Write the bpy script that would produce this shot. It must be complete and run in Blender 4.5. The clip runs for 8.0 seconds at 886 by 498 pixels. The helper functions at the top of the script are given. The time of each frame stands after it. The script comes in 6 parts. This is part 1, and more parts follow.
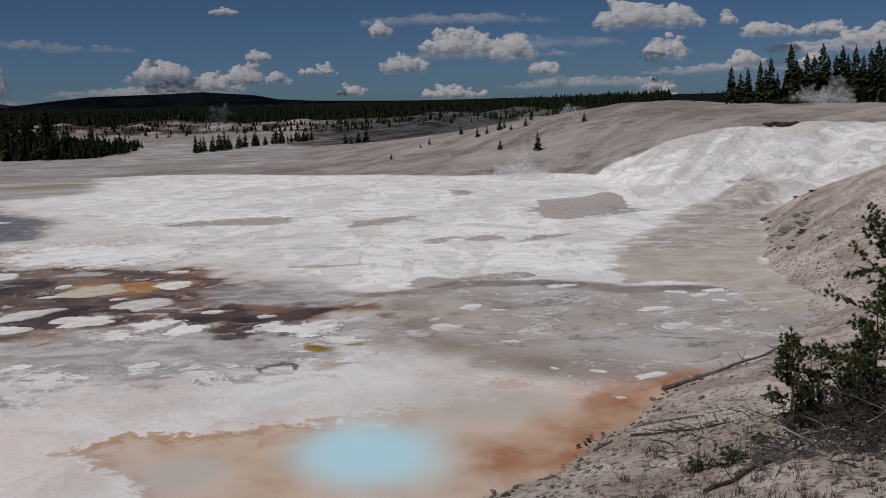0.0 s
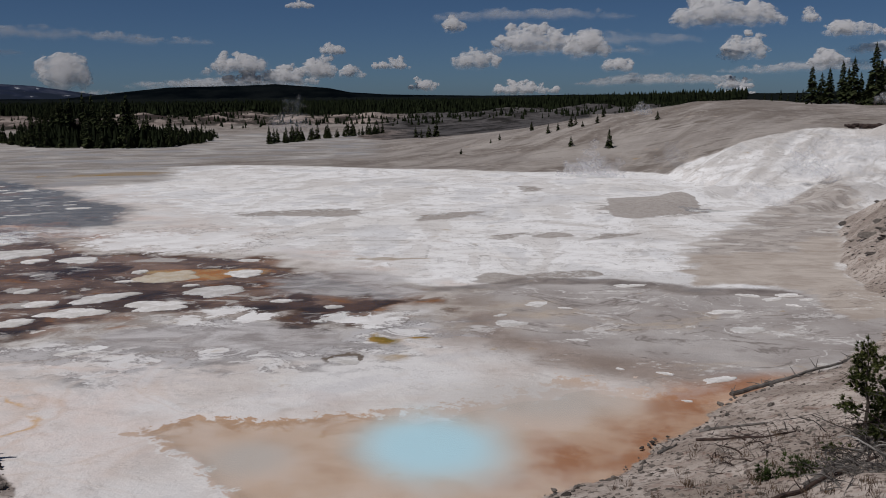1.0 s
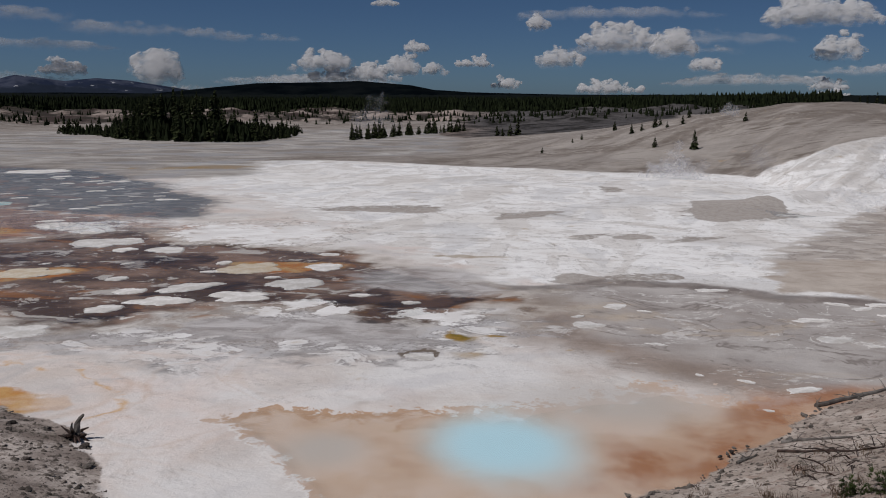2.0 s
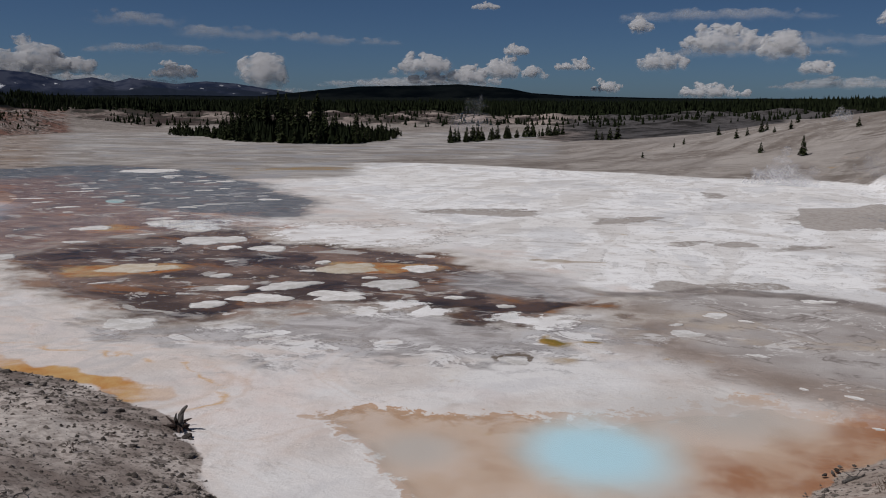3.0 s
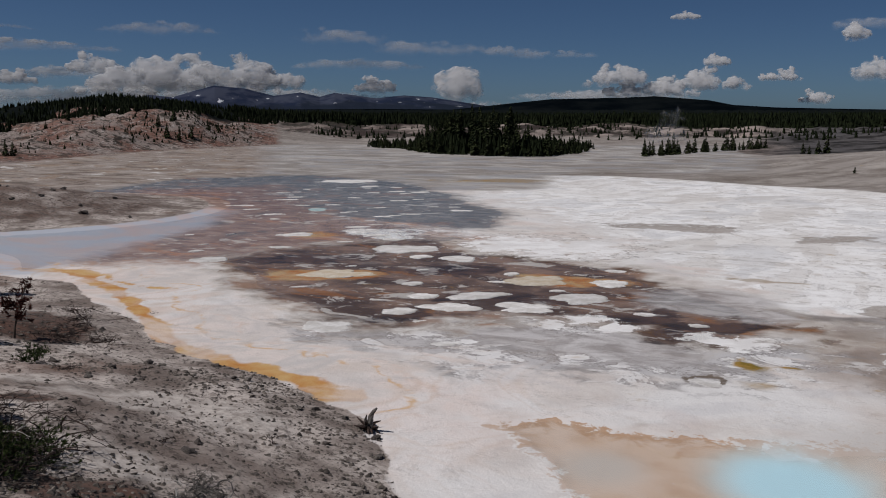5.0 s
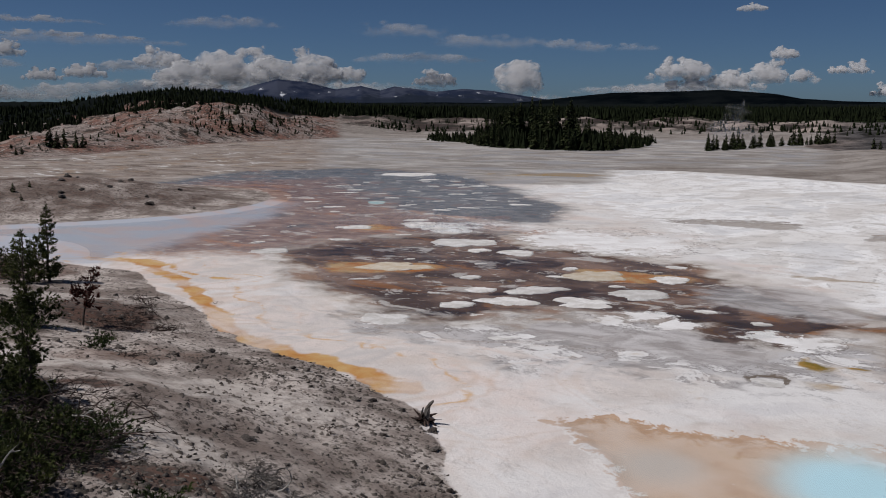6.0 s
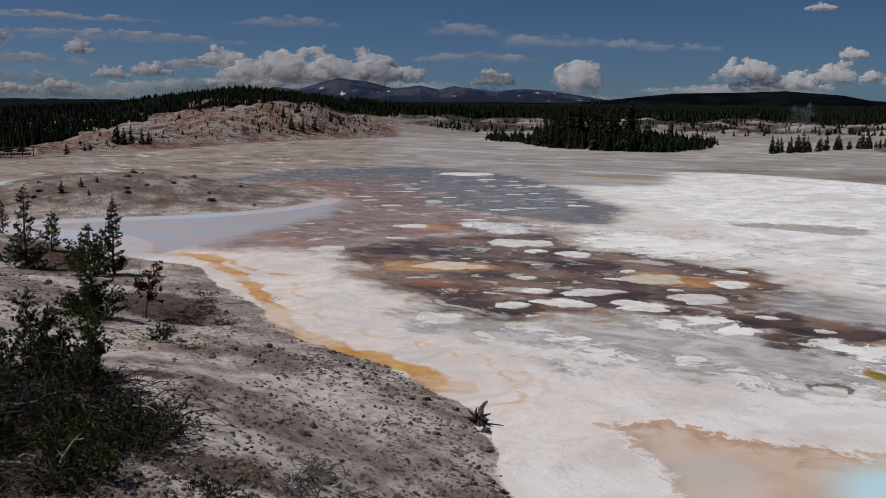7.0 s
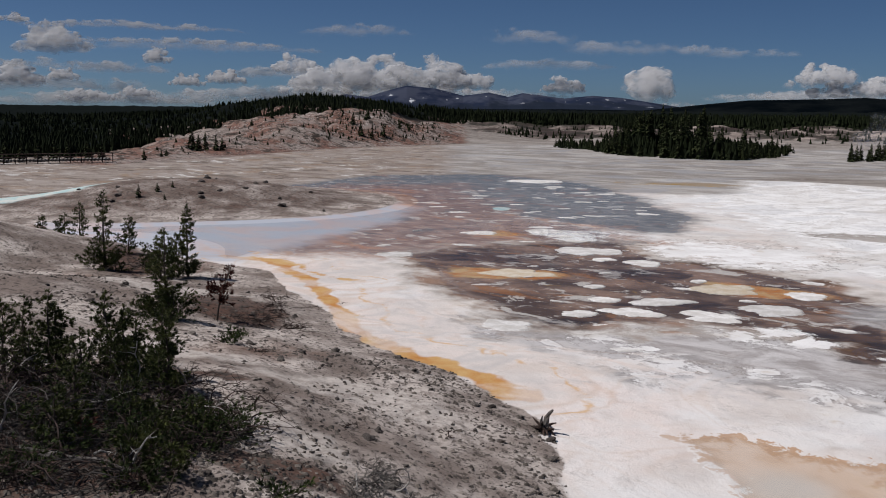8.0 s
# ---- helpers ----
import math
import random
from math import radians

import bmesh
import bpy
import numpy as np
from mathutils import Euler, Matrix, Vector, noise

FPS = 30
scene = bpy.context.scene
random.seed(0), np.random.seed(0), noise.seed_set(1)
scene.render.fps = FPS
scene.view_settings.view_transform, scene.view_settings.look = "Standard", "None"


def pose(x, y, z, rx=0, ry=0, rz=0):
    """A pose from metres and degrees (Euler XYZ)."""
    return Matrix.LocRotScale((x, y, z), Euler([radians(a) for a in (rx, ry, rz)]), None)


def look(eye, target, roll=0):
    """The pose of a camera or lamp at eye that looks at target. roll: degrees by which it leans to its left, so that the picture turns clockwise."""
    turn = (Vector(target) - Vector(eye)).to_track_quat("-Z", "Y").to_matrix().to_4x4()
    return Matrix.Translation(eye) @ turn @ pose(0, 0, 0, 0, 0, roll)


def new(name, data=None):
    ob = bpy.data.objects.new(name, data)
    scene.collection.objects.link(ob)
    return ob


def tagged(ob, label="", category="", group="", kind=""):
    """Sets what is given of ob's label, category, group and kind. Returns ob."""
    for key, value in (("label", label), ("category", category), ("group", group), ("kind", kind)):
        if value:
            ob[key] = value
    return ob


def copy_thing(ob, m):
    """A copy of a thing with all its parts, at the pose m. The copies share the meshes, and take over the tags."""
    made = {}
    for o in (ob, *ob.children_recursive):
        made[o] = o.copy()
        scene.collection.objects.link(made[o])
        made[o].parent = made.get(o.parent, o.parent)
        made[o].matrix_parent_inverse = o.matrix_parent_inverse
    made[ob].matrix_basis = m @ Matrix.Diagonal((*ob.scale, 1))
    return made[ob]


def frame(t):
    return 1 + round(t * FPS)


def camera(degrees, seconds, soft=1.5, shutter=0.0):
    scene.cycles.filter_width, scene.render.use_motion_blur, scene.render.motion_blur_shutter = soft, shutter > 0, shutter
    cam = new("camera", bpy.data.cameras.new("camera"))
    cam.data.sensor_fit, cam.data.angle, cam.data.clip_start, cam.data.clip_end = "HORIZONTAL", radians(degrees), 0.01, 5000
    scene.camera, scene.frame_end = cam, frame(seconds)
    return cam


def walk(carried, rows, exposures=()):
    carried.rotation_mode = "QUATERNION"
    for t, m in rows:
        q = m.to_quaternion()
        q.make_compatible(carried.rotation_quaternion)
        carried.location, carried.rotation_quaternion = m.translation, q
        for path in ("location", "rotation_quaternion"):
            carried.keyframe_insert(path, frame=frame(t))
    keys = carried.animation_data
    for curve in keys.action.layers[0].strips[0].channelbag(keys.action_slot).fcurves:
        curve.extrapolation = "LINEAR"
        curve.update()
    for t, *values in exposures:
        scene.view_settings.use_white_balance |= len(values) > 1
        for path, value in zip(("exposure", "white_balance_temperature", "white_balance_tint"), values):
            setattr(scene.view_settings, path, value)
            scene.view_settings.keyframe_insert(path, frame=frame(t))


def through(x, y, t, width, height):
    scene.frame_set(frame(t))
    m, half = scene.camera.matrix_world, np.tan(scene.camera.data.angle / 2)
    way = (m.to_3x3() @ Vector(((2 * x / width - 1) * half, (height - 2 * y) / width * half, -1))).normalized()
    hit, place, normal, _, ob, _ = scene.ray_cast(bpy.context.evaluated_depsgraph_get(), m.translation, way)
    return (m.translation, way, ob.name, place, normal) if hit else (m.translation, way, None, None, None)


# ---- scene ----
# Camera: a slow pan to the left from an overlook, eight metres above the basin floor.
cam = camera(52.29, 8.0, soft=1.0)
EYE = 8.0
PAN = [(0.0, 0.124, -9.170, -1.416), (0.5, 2.779, -9.446, -0.707), (1.0, 4.440, -9.405, -0.505),
       (1.5, 6.711, -9.434, -0.186), (3.0, 15.637, -9.331, 0.299), (3.5, 18.798, -8.946, 0.001),
       (4.0, 22.033, -8.656, -0.212), (4.5, 25.573, -8.425, -0.014), (5.0, 27.726, -8.573, 0.066),
       (6.5, 33.310, -9.064, 0.289), (7.0, 35.089, -9.018, 0.515), (7.5, 37.055, -8.836, 0.547),
       (8.0, 39.386, -8.618, 0.512)]
walk(cam, [(t, pose(0, 0, EYE, 90 + p, 0, y) @ pose(0, 0, 0, 0, 0, r)) for t, y, p, r in PAN],
     [(0.0, -0.84), (4.0, -0.84), (5.0, -0.77), (6.5, -0.66), (7.5, -0.56), (8.0, -0.42)])

# ---- light ----
SUN_AZ, SUN_EL = 124.0, 57.0     # degrees to the left of +y, and above the horizon
world = bpy.data.worlds.new("sky")
scene.world = world
world.use_nodes = True
wn = world.node_tree.nodes
sky = wn.new("ShaderNodeTexSky")
sky.sky_type = 'NISHITA'
sky.sun_disc = False
sky.sun_elevation = radians(SUN_EL)
sky.sun_rotation = radians(-SUN_AZ)
sky.altitude = 2300
sky.air_density = 0.7
sky.dust_density = 3.0
sky.ozone_density = 4.0
tint = wn.new("ShaderNodeMix")
tint.data_type, tint.blend_type = 'RGBA', 'MULTIPLY'
tint.inputs[0].default_value = 1.0
tint.inputs[7].default_value = (0.79, 0.965, 1.13, 1.0)      # shifts the sky's colour towards blue
world.node_tree.links.new(sky.outputs[0], tint.inputs[6])
world.node_tree.links.new(tint.outputs[2], wn["Background"].inputs[0])
wn["Background"].inputs[1].default_value = 0.051
sun_data = bpy.data.lights.new("sun", 'SUN')
sun_data.energy = 5.0
sun_data.angle = radians(0.5)
sun_data.color = (1.0, 0.955, 0.94)
sun = new("sun", sun_data)
sa, se = radians(SUN_AZ), radians(SUN_EL)
sun.matrix_world = look((-math.sin(sa) * math.cos(se) * 100, math.cos(sa) * math.cos(se) * 100, math.sin(se) * 100), (0, 0, 0))


# ---- materials ----
class Nodes:
    """Short-hand for building one material's node tree."""

    def __init__(self, name):
        self.mat = bpy.data.materials.new(name)
        self.mat.use_nodes = True
        self.t = self.mat.node_tree
        self.bsdf = self.t.nodes["Principled BSDF"]
        self.out = self.t.nodes["Material Output"]

    def link(self, a, b):
        self.t.links.new(a, b)

    def put(self, socket, value):
        if isinstance(value, bpy.types.NodeSocket):
            self.link(value, socket)
        else:
            socket.default_value = value

    def coords(self, kind="Object"):
        return self.t.nodes.new("ShaderNodeTexCoord").outputs[kind]

    def position(self):
        return self.t.nodes.new("ShaderNodeNewGeometry").outputs["Position"]

    def noise(self, vec, scale, detail=6, rough=0.55, distort=0.0):
        n = self.t.nodes.new("ShaderNodeTexNoise")
        self.link(vec, n.inputs["Vector"])
        n.inputs["Scale"].default_value = scale
        n.inputs["Detail"].default_value = detail
        n.inputs["Roughness"].default_value = rough
        n.inputs["Distortion"].default_value = distort
        return n.outputs["Fac"]

    def voronoi(self, vec, scale, feature='F1', out="Distance"):
        n = self.t.nodes.new("ShaderNodeTexVoronoi")
        n.feature = feature
        self.link(vec, n.inputs["Vector"])
        n.inputs["Scale"].default_value = scale
        return n.outputs[out]

    def math(self, op, a, b=0.0, c=0.0):
        n = self.t.nodes.new("ShaderNodeMath")
        n.operation = op
        for s, v in zip(n.inputs, (a, b, c)):
            self.put(s, v)
        return n.outputs[0]

    def span(self, v, lo, hi, to0=0.0, to1=1.0, smooth=True):
        n = self.t.nodes.new("ShaderNodeMapRange")
        n.interpolation_type = 'SMOOTHSTEP' if smooth else 'LINEAR'
        self.put(n.inputs["Value"], v)
        for k, x in (("From Min", lo), ("From Max", hi), ("To Min", to0), ("To Max", to1)):
            n.inputs[k].default_value = x
        return n.outputs[0]

    def mix(self, f, a, b, blend='MIX'):
        n = self.t.nodes.new("ShaderNodeMix")
        n.data_type = 'RGBA'
        n.blend_type = blend
        self.put(n.inputs[0], f)
        for s, v in ((n.inputs[6], a), (n.inputs[7], b)):
            self.put(s, (*v, 1.0) if isinstance(v, tuple) and len(v) == 3 else v)
        return n.outputs[2]

    def attr(self, name):
        n = self.t.nodes.new("ShaderNodeAttribute")
        n.attribute_name = name
        return n.outputs["Fac"]

    def random(self):
        return self.t.nodes.new("ShaderNodeObjectInfo").outputs["Random"]

    def island(self):
        return self.t.nodes.new("ShaderNodeNewGeometry").outputs["Random Per Island"]

    def stretch(self, vec, sx, sy, sz, rz=0.0):
        n = self.t.nodes.new("ShaderNodeMapping")
        self.link(vec, n.inputs["Vector"])
        n.inputs["Scale"].default_value = (sx, sy, sz)
        n.inputs["Rotation"].default_value = (0, 0, rz)
        return n.outputs[0]

    def bump(self, height, strength=0.4, distance=0.02):
        n = self.t.nodes.new("ShaderNodeBump")
        n.inputs["Strength"].default_value = strength
        n.inputs["Distance"].default_value = distance
        self.link(height, n.inputs["Height"])
        self.link(n.outputs[0], self.bsdf.inputs["Normal"])

    def done(self, colour, rough=0.9, spec=0.3):
        self.put(self.bsdf.inputs["Base Color"], (*colour, 1.0) if isinstance(colour, tuple) else colour)
        self.put(self.bsdf.inputs["Roughness"], rough)
        self.put(self.bsdf.inputs["Specular IOR Level"], spec)
        return self.mat


def two_tone(name, a, b, scale=3.0, rough=0.85, fine=20.0, bump=0.3, spread=0.25, coord="Object", island=False, spec=0.2):
    """A plain surface with variation at a coarse and a fine scale and from thing to thing."""
    n = Nodes(name)
    v = n.coords(coord)
    c = n.mix(n.span(n.noise(v, scale, 5), 0.35, 0.65), a, b)
    g = n.noise(v, fine, 4)
    c = n.mix(n.span(g, 0.3, 0.7, 0.0, 0.35), c, (a[0] * 0.5, a[1] * 0.5, a[2] * 0.5))
    r = n.island() if island else n.random()
    c = n.mix(1.0, c, n.mix(r, (1 - spread,) * 3, (1 + spread * 0.6,) * 3), 'MULTIPLY')
    n.bump(g, bump, 0.02)
    return n.done(c, rough, spec)


M_NEEDLE = two_tone("pine_needles", (0.042, 0.056, 0.015), (0.105, 0.118, 0.032), 2.0, 0.7, 12.0, 0.0, 0.4, island=True)
M_FAR_NEEDLE = two_tone("dark_conifer_needles", (0.009, 0.013, 0.006), (0.022, 0.029, 0.012), 0.5, 0.85, 4.0, 0.0, 0.2, island=True, spec=0.05)
M_CONIFER = two_tone("green_conifer_needles", (0.024, 0.033, 0.013), (0.06, 0.07, 0.028), 0.5, 0.85, 4.0, 0.0, 0.4, island=True, spec=0.1)
M_RED_NEEDLE = two_tone("dead_red_needles", (0.07, 0.022, 0.018), (0.12, 0.045, 0.03), 2.0, 0.8, 12.0, 0.0, 0.3, island=True)
M_BARK = two_tone("grey_brown_bark", (0.07, 0.055, 0.045), (0.12, 0.1, 0.085), 6.0, 0.9, 40.0, 0.5)
M_DEADWOOD = two_tone("weathered_deadwood", (0.09, 0.08, 0.073), (0.2, 0.185, 0.17), 4.0, 0.85, 30.0, 0.5)
M_TWIG = two_tone("grey_twigs", (0.045, 0.04, 0.037), (0.1, 0.09, 0.082), 4.0, 0.9, 30.0, 0.3)
M_CHAR = two_tone("dark_rotten_wood", (0.03, 0.022, 0.02), (0.09, 0.06, 0.05), 5.0, 0.85, 30.0, 0.6)
M_STONE = two_tone("grey_brown_stone", (0.10, 0.085, 0.075), (0.2, 0.18, 0.16), 4.0, 0.92, 25.0, 0.5, 0.4)
M_SINTER = two_tone("white_sinter", (0.8, 0.785, 0.765), (0.6, 0.575, 0.54), 1.2, 0.9, 6.0, 0.4, 0.15)


# ---- plan of the basin ----
def hash2(ix, iy, seed):
    h = (ix.astype(np.int64) * 374761393 + iy.astype(np.int64) * 668265263 + seed * 1442695041) & 0xFFFFFFFF
    h = ((h ^ (h >> 13)) * 1274126177) & 0xFFFFFFFF
    return ((h ^ (h >> 16)) & 0xFFFF) / 65535.0


def lattice(x, y, seed=0):
    ix, iy = np.floor(x), np.floor(y)
    fx, fy = x - ix, y - iy
    fx, fy = fx * fx * (3 - 2 * fx), fy * fy * (3 - 2 * fy)
    a, b = hash2(ix, iy, seed), hash2(ix + 1, iy, seed)
    c, d = hash2(ix, iy + 1, seed), hash2(ix + 1, iy + 1, seed)
    return (a * (1 - fx) + b * fx) * (1 - fy) + (c * (1 - fx) + d * fx) * fy


def fbm(x, y, scale, octaves=4, seed=0):
    """Rolling noise from -0.5 to 0.5, with features scale metres across."""
    total, amp, norm = 0.0, 1.0, 0.0
    for k in range(octaves):
        f = 2.0 ** k / scale
        total = total + amp * (lattice(x * f + 17.3 * k, y * f - 9.1 * k, seed + k) - 0.5)
        norm += amp
        amp *= 0.5
    return total / norm * 1.4


def smooth(v, lo, hi):
    u = np.clip((v - lo) / (hi - lo), 0, 1)
    return u * u * (3 - 2 * u)


def table(v, pairs):
    pairs = sorted(pairs)
    return np.interp(v, [p[0] for p in pairs], [p[1] for p in pairs])


def outline_distance(x, y, outline):
    """Distance to a closed outline, positive inside."""
    best = np.full(x.shape, 1e9)
    inside = np.zeros(x.shape, bool)
    for (ax, ay), (bx, by) in zip(outline, outline[1:] + outline[:1]):
        dx, dy = bx - ax, by - ay
        u = np.clip(((x - ax) * dx + (y - ay) * dy) / (dx * dx + dy * dy + 1e-9), 0, 1)
        best = np.minimum(best, np.hypot(x - ax - u * dx, y - ay - u * dy))
        if dy != 0:
            inside ^= ((ay > y) != (by > y)) & (x < dx * (y - ay) / dy + ax)
    return np.where(inside, best, -best)


def line_distance(x, y, line):
    best = np.full(x.shape, 1e9)
    for (ax, ay), (bx, by) in zip(line, line[1:]):
        dx, dy = bx - ax, by - ay
        u = np.clip(((x - ax) * dx + (y - ay) * dy) / (dx * dx + dy * dy + 1e-9), 0, 1)
        best = np.minimum(best, np.hypot(x - ax - u * dx, y - ay - u * dy))
    return best


def blob(x, y, cx, cy, rx, ry, turn=0.0):
    """1 at the middle of an oval, 0 at its rim, negative outside."""
    c, s = math.cos(radians(turn)), math.sin(radians(turn))
    u, v = (x - cx) * c + (y - cy) * s, -(x - cx) * s + (y - cy) * c
    return 1 - np.hypot(u / rx, v / ry)


BANK = [(-64, 31), (-52, 28.2), (-44, 28.0), (-39.6, 28.8), (-35.6, 29.0), (-30.0, 26.1), (-26.5, 24.6), (-23.6, 22.7),
        (-21.1, 21.9), (-19.3, 21.6), (-17.2, 21.3), (-15.0, 20.4), (-13.1, 19.4), (-11.3, 18.2), (-9.7, 16.1),
        (-8, 14.2), (-4.5, 13.6), (-2.0, 14.6), (0.6, 17.4), (2.5, 18.7), (3.6, 20.5), (4.8, 21.8), (5.8, 23.8),
        (7.7, 25.3), (9.7, 26.9), (11.4, 29.1), (13.4, 32.1), (14.9, 35.9), (14.9, 38.2), (15.6, 43.9),
        (18.2, 51.0), (21.3, 60), (30, 66), (60, 70), (160, 60), (160, -160), (-160, -160), (-160, 30)]
BROWN = [(-27.5, 51), (-22.1, 46.4), (-18.6, 46.5), (-13.1, 45.7), (-11.1, 42.8), (-7.8, 40.2), (-4.9, 37.9),
         (-2.5, 36.7), (-0.9, 32.2), (-2.0, 32.5), (-3.7, 34.0), (-5.7, 31.0), (-7.1, 31), (-8.4, 33.2), (-11.3, 33.3),
         (-13.9, 32.6), (-14.4, 31.1), (-16.6, 28.9), (-18.2, 28.4), (-20.2, 29.1), (-25.9, 31.7), (-31.4, 35.6),
         (-33.8, 37.9), (-34.5, 42), (-31, 47)]
# the far-left corner of RED puts pinkish haze into the ground colour
RED = [(-43, 31), (-47, 39.3), (-51, 50.6), (-62, 60), (-74, 68), (-64, 80), (-43.8, 62.0), (-33.5, 56.5), (-25.0, 52.5),
       (-24, 46), (-28, 40), (-31, 37.0), (-34.6, 35.5)]
GREY = [(-76, 64), (-80, 84.0), (-70, 97), (-53.4, 92), (-38.6, 77.5), (-28.0, 64.9), (-26.0, 57.2), (-31.5, 55.6),
        (-38.9, 58.1), (-47.3, 59), (-61.7, 64.6)]
MILKY = [(-70, 38), (-61, 44), (-58, 50), (-56.5, 58.5), (-50.4, 58.0), (-45.7, 50.0), (-42.6, 41.1),
         (-40.6, 34.5), (-38.8, 30.2), (-41.7, 28), (-50, 27.0), (-60, 30)]
TAN = [(-9.8, 20.4), (-9.0, 20.55), (-8.63, 21.42), (-8.1, 21.7), (-7.1, 21.6), (-6.3, 21.5), (-5.6, 21.7), (-3.7, 22.4), (-1.8, 24.3), (1.0, 26.2), (4.5, 25.7),
       (8.2, 24.3), (8.5, 21.0), (6.5, 16.5), (2.5, 12.5), (-2.0, 11.5), (-4.2, 14.8), (-5.6, 17.0), (-6.1, 17.5), (-6.47, 18.07), (-7.06, 18.93), (-7.83, 19.43), (-8.25, 20.11), (-9.0, 20.3)]
TAUPE = [(-2.6, 37.4), (0.5, 40.0), (5.3, 39.4), (8.0, 37.6), (12.6, 38.9), (17, 37), (16.5, 32.2), (14.6, 28.0), (11.2, 25.0),
         (7.6, 23.6), (4.5, 25.4), (1.0, 26.4), (-1, 29), (-2.6, 33)]
BEIGE = [(7.5, 41.9), (9.5, 46.4), (14.0, 47.6), (17.6, 53), (18.6, 52), (15.8, 43.9), (15, 38), (14.6, 33.5), (12.6, 32.2),
         (11.8, 35), (12.6, 38.5), (10.2, 39.2), (7.8, 38.5)]
ASH_HAZE = [(-1.5, 31.5), (-4, 33), (-8, 33.6), (-14, 33.5), (-19, 30), (-21, 27.5), (-18, 25.5), (-12, 25), (-7, 26), (-3.5, 28)]
STREAM = [(-4.5, 36.5), (-2.4, 35.0), (-1.4, 32.0), (-1.2, 29.5), (1.5, 27.5), (4.0, 26.4)]
RIBBON = [(-9, 41.0), (-6, 38.6), (-3.6, 37.6), (-2.0, 37.9), (0.5, 39.7), (4, 39.4), (8, 37.5), (11, 37.4)]
ORANGE = [(-40.5, 31.2), (-37.4, 31.2), (-33.5, 28.9), (-29.4, 26.9), (-25.6, 24.5), (-22.3, 22.7), (-19.9, 22.1), (-18.3, 21.9),
          (-16.7, 21.6), (-14.9, 20.9), (-13.8, 20.6)]
ORANGE_ARM = [(-36.6, 31.4), (-32.3, 29.8), (-30.2, 30.3)]

# white crusts, dark pockets and grey washes of the run-off: middle, half-widths, turn
# the oval at (-31.3, 51.3) puts white steam haze into the crust colour
FOAM = ((-11.0, 33.3, 1.69, 1.72, 18), (-8.9, 32.2, 1.33, 1.11, 15), (-5.1, 32.2, 1.18, 1.5, 9), (-6.2, 33.1, 0.56, 0.75, 11), (-21.3, 51.2, 4.9, 5.15, 23), (-18.3, 51.2, 5.15, 4.72, 20), (-12.1, 26.2, 0.49, 0.56, 25), (-10.3, 27.2, 0.57, 0.5, 21), (-31.3, 51.3, 3.6, 3.45, 31), (-11.9, 32.0, 0.88, 0.96, 20), (-13.4, 27.6, 0.79, 0.63, 26))
POCKETS = ((-9.3, 34.9, 1.43, 1.6, 15), (-6.9, 31.8, 0.88, 1.75, 12), (-30.2, 40.3, 3.03, 1.83, 37), (-15.8, 35.4, 3.22, 0.98, 24), (-17.7, 30.4, 1.4, 0.81, 30), (-6.4, 34.3, 2.02, 1.0, 11), (-20.8, 40.9, 2.62, 1.7, 27))
WASHES = ((-7.8, 38.9, 2.66, 2.56, 11), (-5.0, 37.0, 1.43, 1.6, 8), (-9.0, 29.3, 2.97, 1.88, 17), (-12.9, 28.8, 1.22, 1.66, 24))
RING = (-5.19, 26.94)
SCREE = [(8.04, 43.3), (11.65, 52.11), (14.91, 57.8), (18.07, 66.85), (22.5, 75.0), (27.5, 80.0), (27.0, 72.0), (20.44, 55.43), (15.13, 42.33), (13.46, 45.84)]
PLATE = [(7.6, 73.2), (11.0, 74.8), (14.6, 73.8), (13.8, 67.8), (11.4, 64.0), (8.2, 60.5), (6.8, 62.3)]

RIDGE = [(60, -3.3), (8, -3.26), (3, -2.7), (-0.6, -2.19), (-4.2, -1.46), (-7.7, -0.77), (-11.1, -0.23), (-14.5, -0.11),
         (-17.8, -0.32), (-21, -0.53), (-26, -0.58), (-50, -0.6)]
FOOT = [(16.8, 117), (6.6, 105), (-0.6, 100), (-7.7, 98), (-9.8, 94), (-14.6, 80), (-18, 75), (-21, 74), (-50, 76)]
DUNE_FOOT = [(70, 130), (60, 147), (53, 168), (46, 205), (39, 235), (30, 260)]
DUNE_TOP = [(62, -3.0), (57.8, -2.3), (54.5, -1.55), (51.8, -1.0), (48.7, -0.46), (46, -0.34), (43, -0.6), (41, -1.18), (37, -1.6), (30, -1.9)]


def hill_part(a, d):
    foot = table(a, FOOT)
    return np.clip(smooth(d, foot - 2, foot + 4) * smooth(a, 22, 12) + smooth(d, 95, 120) * smooth(a, 12, 22), 0, 1)


def mound_part(a, d):
    return np.exp(-np.abs((a - 55.5) / 8.3) ** 2.6 - ((d - 82) / 8) ** 2)


def dune_part(a, d):
    foot = table(a, DUNE_FOOT)
    return smooth(a, 36, 42) * smooth(a, 66, 58) * smooth(d, foot + 2, foot + 22)


